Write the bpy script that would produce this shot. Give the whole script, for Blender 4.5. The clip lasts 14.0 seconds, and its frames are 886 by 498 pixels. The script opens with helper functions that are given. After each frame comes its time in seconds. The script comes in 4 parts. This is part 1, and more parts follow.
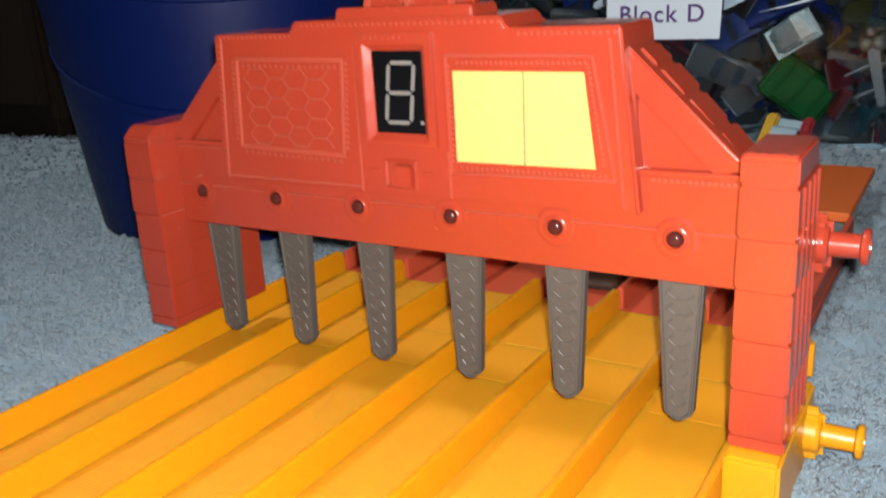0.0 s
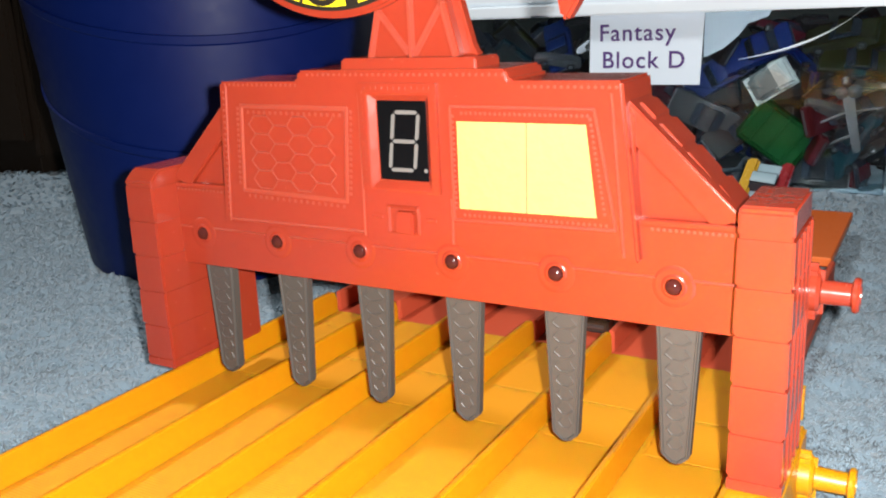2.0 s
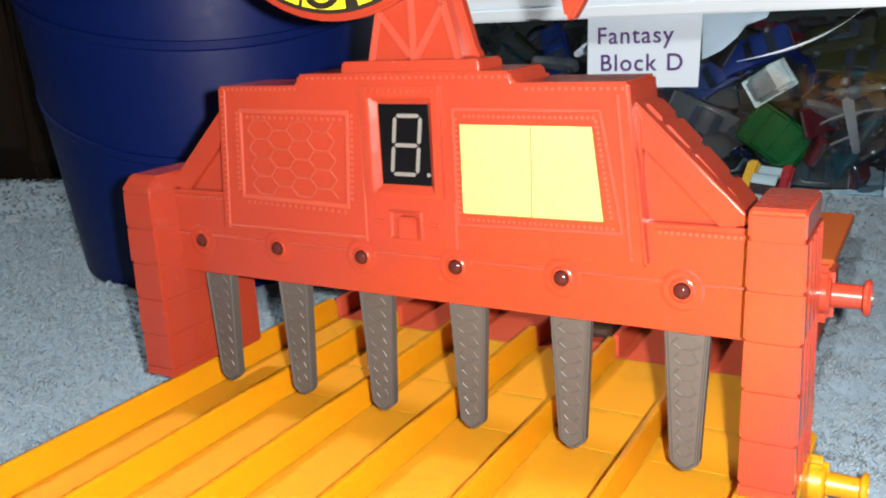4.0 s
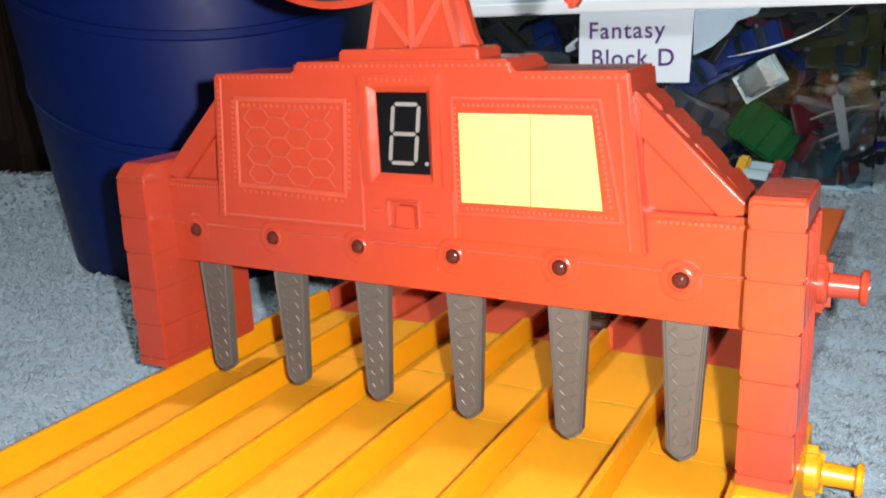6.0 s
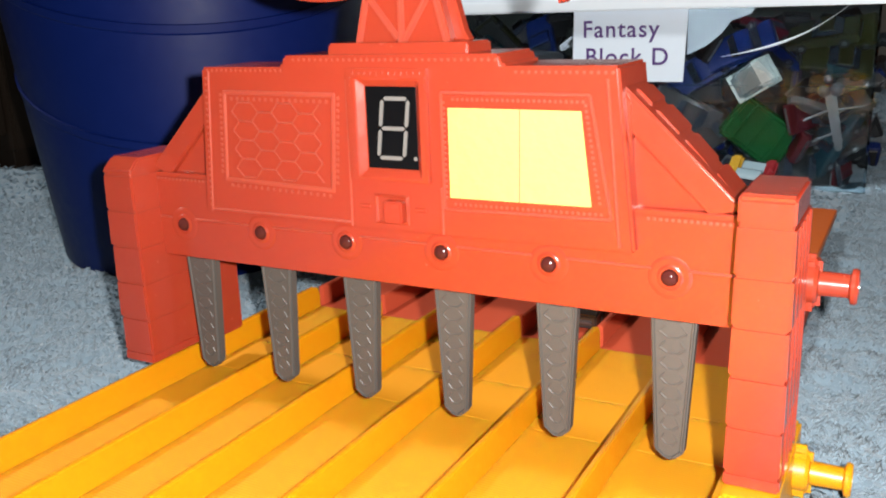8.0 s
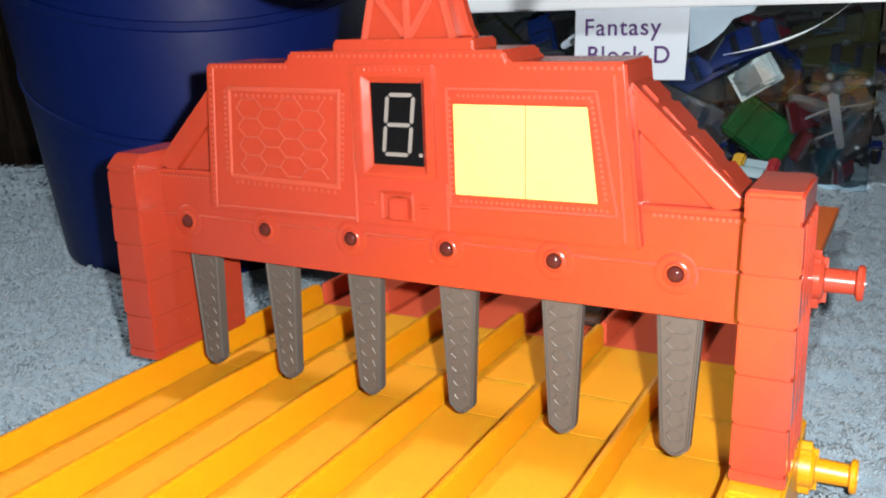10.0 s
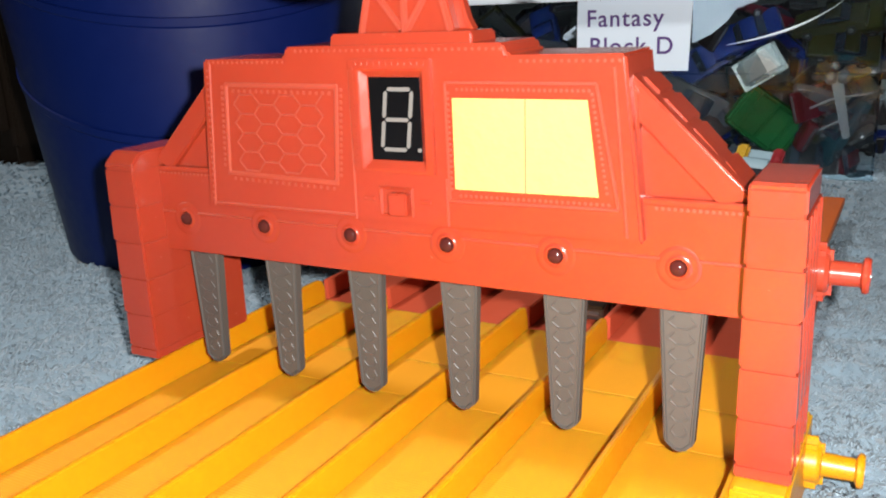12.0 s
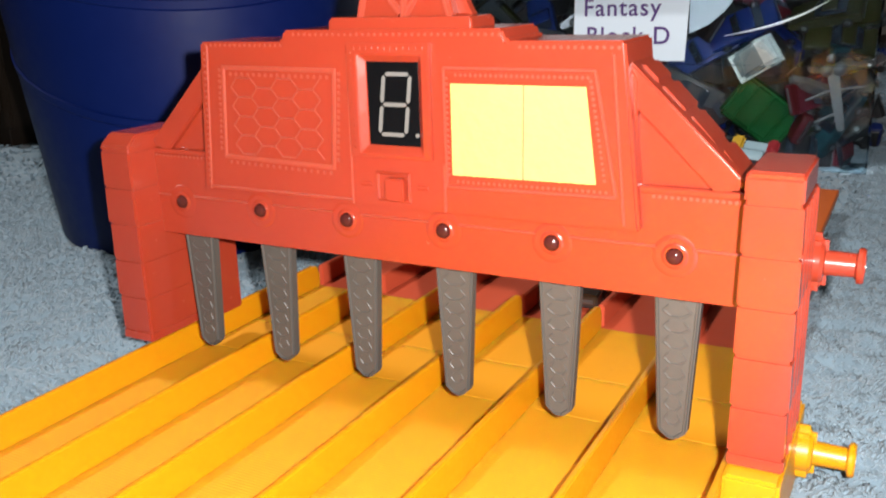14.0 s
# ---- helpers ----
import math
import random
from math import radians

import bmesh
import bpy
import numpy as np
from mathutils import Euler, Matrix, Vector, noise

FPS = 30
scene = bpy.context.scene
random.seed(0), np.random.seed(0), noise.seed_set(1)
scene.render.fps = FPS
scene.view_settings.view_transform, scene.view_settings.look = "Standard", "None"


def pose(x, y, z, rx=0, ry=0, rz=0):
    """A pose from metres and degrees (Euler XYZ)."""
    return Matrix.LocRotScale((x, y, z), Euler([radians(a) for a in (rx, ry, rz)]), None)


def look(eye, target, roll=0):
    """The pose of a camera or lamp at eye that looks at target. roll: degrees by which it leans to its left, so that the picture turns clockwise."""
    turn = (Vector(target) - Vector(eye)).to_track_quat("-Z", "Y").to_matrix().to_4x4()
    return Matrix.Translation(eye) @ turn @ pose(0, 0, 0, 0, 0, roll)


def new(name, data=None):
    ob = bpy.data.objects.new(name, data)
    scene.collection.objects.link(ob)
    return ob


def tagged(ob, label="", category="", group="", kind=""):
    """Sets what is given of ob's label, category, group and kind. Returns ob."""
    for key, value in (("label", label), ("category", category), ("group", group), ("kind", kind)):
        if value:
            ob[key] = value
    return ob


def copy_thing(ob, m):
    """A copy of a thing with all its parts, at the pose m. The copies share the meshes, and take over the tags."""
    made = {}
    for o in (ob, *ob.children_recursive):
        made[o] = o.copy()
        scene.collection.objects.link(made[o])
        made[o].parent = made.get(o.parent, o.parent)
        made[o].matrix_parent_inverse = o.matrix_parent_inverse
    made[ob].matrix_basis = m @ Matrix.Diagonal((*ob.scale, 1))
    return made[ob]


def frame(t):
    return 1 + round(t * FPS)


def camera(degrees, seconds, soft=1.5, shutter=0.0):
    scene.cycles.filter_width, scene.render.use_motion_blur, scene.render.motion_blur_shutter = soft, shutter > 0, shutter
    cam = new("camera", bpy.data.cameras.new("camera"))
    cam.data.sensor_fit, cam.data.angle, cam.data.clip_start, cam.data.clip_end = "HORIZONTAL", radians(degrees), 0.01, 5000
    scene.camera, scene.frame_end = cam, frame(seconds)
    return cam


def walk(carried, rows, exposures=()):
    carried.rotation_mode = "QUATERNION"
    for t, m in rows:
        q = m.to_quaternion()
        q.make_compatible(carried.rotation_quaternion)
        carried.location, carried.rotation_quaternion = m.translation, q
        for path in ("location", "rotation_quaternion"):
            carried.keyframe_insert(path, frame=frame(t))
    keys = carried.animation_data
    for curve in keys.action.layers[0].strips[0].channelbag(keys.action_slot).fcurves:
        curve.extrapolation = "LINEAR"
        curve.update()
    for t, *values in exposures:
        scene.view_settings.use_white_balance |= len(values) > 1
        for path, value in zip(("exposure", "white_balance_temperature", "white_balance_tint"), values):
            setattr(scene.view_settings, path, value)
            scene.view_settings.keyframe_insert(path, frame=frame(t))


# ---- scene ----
cam = camera(52.8, 14.0, soft=2.0, shutter=0.5)
PATH = [
    (0, (0.194, -0.285, 0.183), (-0.808, 1.336, -0.424), -3.5),
    (0.2, (0.192, -0.293, 0.191), (-0.803, 1.340, -0.398), -3.2),
    (0.5, (0.194, -0.293, 0.193), (-0.817, 1.341, -0.36), -3.8),
    (0.7, (0.191, -0.293, 0.192), (-0.784, 1.367, -0.351), -3.1),
    (1, (0.189, -0.293, 0.191), (-0.767, 1.38, -0.345), -2.6),
    (1.5, (0.189, -0.294, 0.19), (-0.764, 1.384, -0.334), -2.5),
    (2, (0.188, -0.295, 0.189), (-0.773, 1.376, -0.344), -2.6),
    (2.5, (0.187, -0.296, 0.188), (-0.772, 1.379, -0.339), -2.2),
    (3, (0.184, -0.292, 0.188), (-0.786, 1.374, -0.341), -2.8),
    (5.5, (0.182, -0.293, 0.186), (-0.742, 1.405, -0.329), -2.8),
    (6, (0.179, -0.294, 0.185), (-0.748, 1.397, -0.346), -2.5),
    (6.2, (0.179, -0.291, 0.185), (-0.759, 1.382, -0.382), -3.5),
    (6.5, (0.181, -0.289, 0.185), (-0.759, 1.383, -0.38), -3.6),
    (7, (0.18, -0.289, 0.184), (-0.739, 1.401, -0.363), -2.5),
    (7.5, (0.18, -0.291, 0.184), (-0.736, 1.405, -0.353), -2.1),
    (8, (0.18, -0.291, 0.183), (-0.736, 1.405, -0.35), -2.0),
    (8.2, (0.179, -0.292, 0.183), (-0.747, 1.398, -0.354), -2.4),
    (10.5, (0.178, -0.292, 0.182), (-0.735, 1.405, -0.353), -1.9),
    (11, (0.18, -0.287, 0.183), (-0.739, 1.401, -0.368), -2.5),
    (11.5, (0.178, -0.288, 0.182), (-0.742, 1.399, -0.372), -2.4),
    (12, (0.178, -0.288, 0.182), (-0.745, 1.398, -0.367), -2.6),
    (12.5, (0.178, -0.289, 0.182), (-0.731, 1.407, -0.365), -1.9),
    (13, (0.179, -0.288, 0.181), (-0.734, 1.405, -0.368), -2.2),
    (13.5, (0.178, -0.291, 0.181), (-0.725, 1.415, -0.346), -1.6),
    (14, (0.177, -0.289, 0.181), (-0.73, 1.399, -0.393), -1.8),
]
walk(cam, [(t, look(eye, target, roll)) for t, eye, target, roll in PATH],
     exposures=[(0, -0.44), (0.5, -0.22), (1.0, -0.05), (1.5, 0.0), (14, 0.0)])

# ---------------------------------------------------------------- light
FLASH = (0.2030, -0.2870, 0.1930)
world = bpy.data.worlds.new("room_dark")
scene.world = world
world.use_nodes = True
world.node_tree.nodes["Background"].inputs[0].default_value = (0.55, 0.65, 0.85, 1)
world.node_tree.nodes["Background"].inputs[1].default_value = 0.004

flash_data = bpy.data.lights.new("phone_flash", "POINT")
flash_data.energy = 20.5
flash_data.color = (1.0, 0.97, 0.94)
flash_data.shadow_soft_size = 0.004
flash = new("phone_flash", flash_data)
flash.location = FLASH

room_data = bpy.data.lights.new("room_lamp", "AREA")
room_data.energy = 17.0
room_data.color = (1.0, 0.98, 0.95)
room_data.shape = "DISK"
room_data.size = 0.18
room_lamp = new("room_lamp", room_data)
room_lamp.matrix_world = look((-0.58, -0.04, 1.50), (0, 0.05, 0.05))
scene.view_settings.exposure = 0.0


# ---------------------------------------------------------------- materials
def material(name, colour, rough=0.4, second=None, grain=60.0, mottle=6.0, bump=0.05, metal=0.0,
             sheen=0.0, sss=0.0, spread=0.5, random_tint=0.0, coat=0.0, spec=0.5):
    """A surface with variation at two scales: a slow mottle and a fine grain."""
    m = bpy.data.materials.new(name)
    m.use_nodes = True
    nt = m.node_tree
    n, l = nt.nodes, nt.links
    b = n["Principled BSDF"]
    tc = n.new("ShaderNodeTexCoord")
    big = n.new("ShaderNodeTexNoise")
    big.inputs["Scale"].default_value = mottle
    big.inputs["Detail"].default_value = 4
    fine = n.new("ShaderNodeTexNoise")
    fine.inputs["Scale"].default_value = grain
    fine.inputs["Detail"].default_value = 5
    for t in (big, fine):
        l.new(tc.outputs["Object"], t.inputs["Vector"])
    add = n.new("ShaderNodeMath")
    add.operation = "MULTIPLY_ADD"
    l.new(big.outputs["Fac"], add.inputs[0])
    add.inputs[1].default_value = 0.7
    half = n.new("ShaderNodeMath")
    half.operation = "MULTIPLY"
    l.new(fine.outputs["Fac"], half.inputs[0])
    half.inputs[1].default_value = 0.3
    l.new(half.outputs[0], add.inputs[2])
    ramp = n.new("ShaderNodeValToRGB")
    ramp.color_ramp.elements[0].position = 0.5 - spread / 2
    ramp.color_ramp.elements[1].position = 0.5 + spread / 2
    second = second or tuple(c * 0.82 for c in colour)
    ramp.color_ramp.elements[0].color = (*second, 1)
    ramp.color_ramp.elements[1].color = (*colour, 1)
    l.new(add.outputs[0], ramp.inputs[0])
    colour_out = ramp.outputs[0]
    if random_tint:
        info = n.new("ShaderNodeObjectInfo")
        hsv = n.new("ShaderNodeHueSaturation")
        mr = n.new("ShaderNodeMapRange")
        mr.inputs["To Min"].default_value = 1 - random_tint
        mr.inputs["To Max"].default_value = 1 + random_tint
        l.new(info.outputs["Random"], mr.inputs[0])
        l.new(mr.outputs[0], hsv.inputs["Value"])
        l.new(colour_out, hsv.inputs["Color"])
        colour_out = hsv.outputs[0]
    l.new(colour_out, b.inputs["Base Color"])
    rr = n.new("ShaderNodeMapRange")
    rr.inputs["To Min"].default_value = max(0.02, rough - 0.08)
    rr.inputs["To Max"].default_value = min(1, rough + 0.1)
    l.new(fine.outputs["Fac"], rr.inputs[0])
    l.new(rr.outputs[0], b.inputs["Roughness"])
    b.inputs["Metallic"].default_value = metal
    b.inputs["Specular IOR Level"].default_value = spec
    b.inputs["Coat Weight"].default_value = coat
    if sss:
        b.inputs["Subsurface Weight"].default_value = sss
        b.inputs["Subsurface Radius"].default_value = (1.0, 0.3, 0.1)
        b.inputs["Subsurface Scale"].default_value = 0.005
    if sheen:
        b.inputs["Sheen Weight"].default_value = sheen
    if bump:
        bp = n.new("ShaderNodeBump")
        bp.inputs["Strength"].default_value = bump
        bp.inputs["Distance"].default_value = 0.001
        l.new(fine.outputs["Fac"], bp.inputs["Height"])
        l.new(bp.outputs[0], b.inputs["Normal"])
    return m


RED = material("red_plastic", (0.300, 0.0355, 0.0165), 0.22, (0.255, 0.0285, 0.0130), 300, 22, 0.004, spread=0.7, sss=0.25, coat=0.22)
# rougher, lighter copy of RED: the light caught by raised edges, put into colour
RED_EDGE_GLOW = material("red_plastic_worn", (0.325, 0.050, 0.028), 0.42, (0.285, 0.042, 0.023), 300, 25, 0.01, spread=0.8, sss=0.22, spec=0.35)
RED_DARK = material("red_base_plastic", (0.46, 0.07, 0.03), 0.55, (0.40, 0.058, 0.026), 300, 25, 0.08, spec=0.2)
AMBER = material("amber_plastic", (0.55, 0.222, 0.003), 0.34, (0.50, 0.20, 0.0025), 420, 18, 0.06, spread=0.8, sss=0.5)
AMBER.node_tree.nodes["Principled BSDF"].inputs["Subsurface Scale"].default_value = 0.009
AMBER.node_tree.nodes["Principled BSDF"].inputs["Subsurface Radius"].default_value = (1.0, 0.5, 0.1)
ORANGE = material("orange_plastic", (0.60, 0.12, 0.014), 0.4, (0.53, 0.10, 0.011), 250, 14, 0.08)
GREY = material("grey_plastic", (0.070, 0.064, 0.057), 0.46, (0.056, 0.051, 0.046), 500, 40, 0.12, spec=0.4)
NAVY = material("navy_plastic", (0.0012, 0.0085, 0.080), 0.46, (0.0009, 0.0064, 0.062), 120, 5, 0.05, spec=0.18)
BLACK = material("display_black", (0.003, 0.003, 0.0035), 0.2, None, 300, 20, 0.01, spec=0.3)
SEGMENT = material("display_segment", (0.14, 0.138, 0.132), 0.5, (0.12, 0.118, 0.112), 400, 30, 0.02)
LED_LENS = material("led_lens", (0.060, 0.013, 0.011), 0.14, (0.045, 0.010, 0.008), 200, 40, 0.0, spec=0.2)
PAPER = material("yellow_paper", (0.44, 0.36, 0.115), 0.85, (0.385, 0.315, 0.095), 260, 45, 0.5, spec=0.15)
CREASE = material("pencil_line", (0.11, 0.10, 0.05), 0.9, None, 500, 60, 0.1)
WHITE_PAPER = material("white_paper", (0.77, 0.88, 0.98), 0.85, (0.73, 0.84, 0.95), 400, 20, 0.15, spec=0.15)
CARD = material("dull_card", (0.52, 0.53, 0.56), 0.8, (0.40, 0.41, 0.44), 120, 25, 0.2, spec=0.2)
INK = material("purple_ink", (0.06, 0.02, 0.16), 0.6, (0.10, 0.04, 0.22), 500, 40, 0.05)
LID = material("lid_plastic", (0.84, 0.93, 0.99), 0.35, (0.79, 0.88, 0.95), 150, 8, 0.06)
LOGO_YELLOW = material("logo_yellow", (0.85, 0.68, 0.02), 0.3, None, 200, 30, 0.02)
LOGO_BLACK = material("logo_black", (0.02, 0.016, 0.012), 0.3, None, 200, 30, 0.02)
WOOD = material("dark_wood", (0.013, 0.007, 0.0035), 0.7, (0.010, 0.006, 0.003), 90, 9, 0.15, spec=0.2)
WALL = material("wall_paint", (0.10, 0.085, 0.07), 0.8, None, 120, 3, 0.1)
CEILING = material("ceiling_paint", (0.75, 0.75, 0.73), 0.9, None, 120, 3, 0.1)
CARPET_BASE = material("carpet_backing", (0.15, 0.205, 0.25), 0.95, (0.11, 0.155, 0.19), 350, 40, 0.6, spec=0.1)
TYRE = material("toy_tyre", (0.015, 0.015, 0.016), 0.5, None, 300, 40, 0.05)
CHROME = material("toy_chrome", (0.22, 0.22, 0.23), 0.38, None, 200, 40, 0.02, metal=1.0)
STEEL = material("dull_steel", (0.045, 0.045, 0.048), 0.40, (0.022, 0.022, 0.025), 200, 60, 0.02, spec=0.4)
TINTED = material("toy_window", (0.02, 0.025, 0.035), 0.08, None, 200, 40, 0.0, coat=0.5)


def carpet_fibre():
    m = bpy.data.materials.new("carpet_fibre")
    m.use_nodes = True
    n, l = m.node_tree.nodes, m.node_tree.links
    b = n["Principled BSDF"]
    geo = n.new("ShaderNodeNewGeometry")
    tc = n.new("ShaderNodeTexCoord")
    big = n.new("ShaderNodeTexNoise")
    big.inputs["Scale"].default_value = 22
    l.new(tc.outputs["Object"], big.inputs["Vector"])
    small = n.new("ShaderNodeTexNoise")
    small.inputs["Scale"].default_value = 260
    small.inputs["Detail"].default_value = 4
    l.new(tc.outputs["Object"], small.inputs["Vector"])
    pair = n.new("ShaderNodeMath")
    pair.operation = "MULTIPLY_ADD"
    l.new(geo.outputs["Random Per Island"], pair.inputs[0])
    pair.inputs[1].default_value = 0.5
    l.new(small.outputs["Fac"], pair.inputs[2])
    mix = n.new("ShaderNodeMath")
    mix.operation = "ADD"
    l.new(pair.outputs[0], mix.inputs[0])
    l.new(big.outputs["Fac"], mix.inputs[1])
    bp = n.new("ShaderNodeBump")
    bp.inputs["Strength"].default_value = 0.5
    bp.inputs["Distance"].default_value = 0.001
    l.new(small.outputs["Fac"], bp.inputs["Height"])
    l.new(bp.outputs[0], b.inputs["Normal"])
    ramp = n.new("ShaderNodeValToRGB")
    ramp.color_ramp.elements[0].position = 0.55
    ramp.color_ramp.elements[1].position = 0.98
    ramp.color_ramp.elements[0].color = (0.084, 0.128, 0.164, 1)
    ramp.color_ramp.elements[1].color = (0.160, 0.222, 0.270, 1)
    l.new(mix.outputs[0], ramp.inputs[0])
    l.new(ramp.outputs[0], b.inputs["Base Color"])
    b.inputs["Roughness"].default_value = 0.9
    b.inputs["Specular IOR Level"].default_value = 0.2
    b.inputs["Sheen Weight"].default_value = 0.2
    b.inputs["Subsurface Weight"].default_value = 0.5
    b.inputs["Subsurface Radius"].default_value = (1.0, 1.0, 1.0)
    b.inputs["Subsurface Scale"].default_value = 0.003
    return m


def clear_plastic():
    m = bpy.data.materials.new("clear_plastic")
    m.use_nodes = True
    n, l = m.node_tree.nodes, m.node_tree.links
    b = n["Principled BSDF"]
    b.inputs["Base Color"].default_value = (0.60, 0.73, 0.80, 1)
    b.inputs["Roughness"].default_value = 0.01
    b.inputs["IOR"].default_value = 1.25
    b.inputs["Transmission Weight"].default_value = 1.0
    tc = n.new("ShaderNodeTexCoord")
    fine = n.new("ShaderNodeTexNoise")
    fine.inputs["Scale"].default_value = 25
    l.new(tc.outputs["Object"], fine.inputs["Vector"])
    bp = n.new("ShaderNodeBump")
    bp.inputs["Strength"].default_value = 0.02
    bp.inputs["Distance"].default_value = 0.002
    l.new(fine.outputs["Fac"], bp.inputs["Height"])
    l.new(bp.outputs[0], b.inputs["Normal"])
    return m


FIBRE = carpet_fibre()
CLEAR = clear_plastic()


# ---------------------------------------------------------------- mesh helpers
def absorb(bm, part_bm, bevel=0.0, segments=1):
    """Bevel part_bm, then add it to bm."""
    bmesh.ops.recalc_face_normals(part_bm, faces=part_bm.faces)
    if bevel:
        sharp = [e for e in part_bm.edges if len(e.link_faces) == 2 and e.calc_face_angle(0) > 0.5]
        bmesh.ops.bevel(part_bm, geom=sharp, offset=bevel, segments=segments, affect="EDGES", clamp_overlap=True)
    temp = bpy.data.meshes.new("temp")
    part_bm.to_mesh(temp)
    part_bm.free()
    bm.from_mesh(temp)
    bpy.data.meshes.remove(temp)
    return bm


def box(bm, x0, x1, y0, y1, z0, z1, bevel=0.0, segments=1, taper=(1, 1), m=None):
    """A box; taper shrinks its top in x and y about its middle."""
    b = bmesh.new()
    cx, cy = (x0 + x1) / 2, (y0 + y1) / 2
    vs = []
    for z, sx, sy in ((z0, 1, 1), (z1, taper[0], taper[1])):
        for x, y in ((x0, y0), (x1, y0), (x1, y1), (x0, y1)):
            vs.append(b.verts.new((cx + (x - cx) * sx, cy + (y - cy) * sy, z)))
    for f in ((3, 2, 1, 0), (4, 5, 6, 7), (0, 1, 5, 4), (1, 2, 6, 5), (2, 3, 7, 6), (3, 0, 4, 7)):
        b.faces.new([vs[i] for i in f])
    if m is not None:
        b.transform(m)
    return absorb(bm, b, bevel, segments)


def prism(bm, outline, y0, y1, bevel=0.0, segments=1, m=None):
    """An (x, z) outline drawn out from y0 to y1."""
    b = bmesh.new()
    front = [b.verts.new((x, y0, z)) for x, z in outline]
    back = [b.verts.new((x, y1, z)) for x, z in outline]
    b.faces.new(front)
    b.faces.new(back[::-1])
    k = len(outline)
    for i in range(k):
        j = (i + 1) % k
        b.faces.new((front[i], back[i], back[j], front[j]))
    if m is not None:
        b.transform(m)
    return absorb(bm, b, bevel, segments)


def lathe(bm, profile, steps=24, m=None):
    """(r, z) profile turned round z; ends on the axis close it."""
    b = bmesh.new()
    rings = []
    for r, z in profile:
        if r < 1e-6:
            rings.append([b.verts.new((0, 0, z))])
        else:
            rings.append([b.verts.new((r * math.cos(a), r * math.sin(a), z))
                          for a in (2 * math.pi * i / steps for i in range(steps))])
    for p, q in zip(rings, rings[1:]):
        for i in range(steps):
            j = (i + 1) % steps
            corners = [p[i % len(p)], p[j % len(p)], q[j % len(q)], q[i % len(q)]]
            corners = [v for n, v in enumerate(corners) if v not in corners[:n]]
            if len(corners) > 2:
                b.faces.new(corners)
    if m is not None:
        b.transform(m)
    return absorb(bm, b)


def strip(bm, p, q, width, y, height):
    """A low ridge on a front face from (x, z) p to q; its crest is at y - height."""
    (x0, z0), (x1, z1) = p, q
    d = Vector((x1 - x0, z1 - z0)).normalized()
    nx, nz = -d.y * width / 2, d.x * width / 2
    b = bmesh.new()
    base = [(x0 + nx, z0 + nz), (x1 + nx, z1 + nz), (x1 - nx, z1 - nz), (x0 - nx, z0 - nz)]
    top = [(x0 + nx * .4, z0 + nz * .4), (x1 + nx * .4, z1 + nz * .4), (x1 - nx * .4, z1 - nz * .4), (x0 - nx * .4, z0 - nz * .4)]
    lo = [b.verts.new((x, y, z)) for x, z in base]
    hi = [b.verts.new((x, y - height, z)) for x, z in top]
    b.faces.new(hi)
    b.faces.new(lo[::-1])
    for i in range(4):
        j = (i + 1) % 4
        b.faces.new((lo[i], lo[j], hi[j], hi[i]))
    return absorb(bm, b)


def part(name, bm, mat, parent=None, label="", smooth=True):
    me = bpy.data.meshes.new(name)
    bm.to_mesh(me)
    bm.free()
    me.materials.append(mat)
    if smooth:
        me.polygons.foreach_set("use_smooth", [True] * len(me.polygons))
        me.set_sharp_from_angle(angle=radians(32))
    ob = new(name, me)
    ob.parent = parent
    if label:
        tagged(ob, label)
    return ob


def share(ob, parent, m=None):
    """Another object on the same mesh."""
    o = new(ob.name.split(".")[0], ob.data)
    o.parent = parent
    if m is not None:
        o.matrix_basis = m
    return o


def empty(name, m=None):
    ob = new(name)
    ob.empty_display_size = 0.02
    if m is not None:
        ob.matrix_basis = m
    return ob


def structure(ob, label, category):
    return tagged(ob, label, category, kind="structure")


def ribbed(mat):
    """A copy of a plastic with fine cross ribs every 1.6 mm along y."""
    m = mat.copy()
    m.name = "ribbed_" + mat.name
    n, l = m.node_tree.nodes, m.node_tree.links
    tc = n.new("ShaderNodeTexCoord")
    wave = n.new("ShaderNodeTexWave")
    wave.bands_direction = "Y"
    wave.inputs["Scale"].default_value = 200
    wave.inputs["Distortion"].default_value = 0.6
    wave.inputs["Detail Scale"].default_value = 0.4
    l.new(tc.outputs["Object"], wave.inputs["Vector"])
    bp = n.new("ShaderNodeBump")
    bp.inputs["Strength"].default_value = 0.25
    bp.inputs["Distance"].default_value = 0.0003
    l.new(wave.outputs["Fac"], bp.inputs["Height"])
    l.new(bp.outputs[0], n["Principled BSDF"].inputs["Normal"])
    for link in list(n["Principled BSDF"].inputs["Roughness"].links):
        l.remove(link)
    n["Principled BSDF"].inputs["Roughness"].default_value = 0.62
    n["Principled BSDF"].inputs["Specular IOR Level"].default_value = 0.4
    n["Principled BSDF"].inputs["Subsurface Weight"].default_value = 0.9
    n["Principled BSDF"].inputs["Subsurface Scale"].default_value = 0.012
    n["Principled BSDF"].inputs["Subsurface Radius"].default_value = (1.0, 0.6, 0.15)
    return m


AMBER_FLOOR = ribbed(AMBER)
AMBER_PLATE = AMBER_FLOOR.copy()
AMBER_PLATE.name = "thin_amber_plastic"
AMBER_PLATE.node_tree.nodes["Principled BSDF"].inputs["Subsurface Weight"].default_value = 0.0
PITCH = 0.044
RAIL_X = [(k - 3) * PITCH for k in range(7)]
LANE_X = [(k - 2.5) * PITCH for k in range(6)]
FLOOR_Z = 0.0075
RAIL_Z = 0.0212


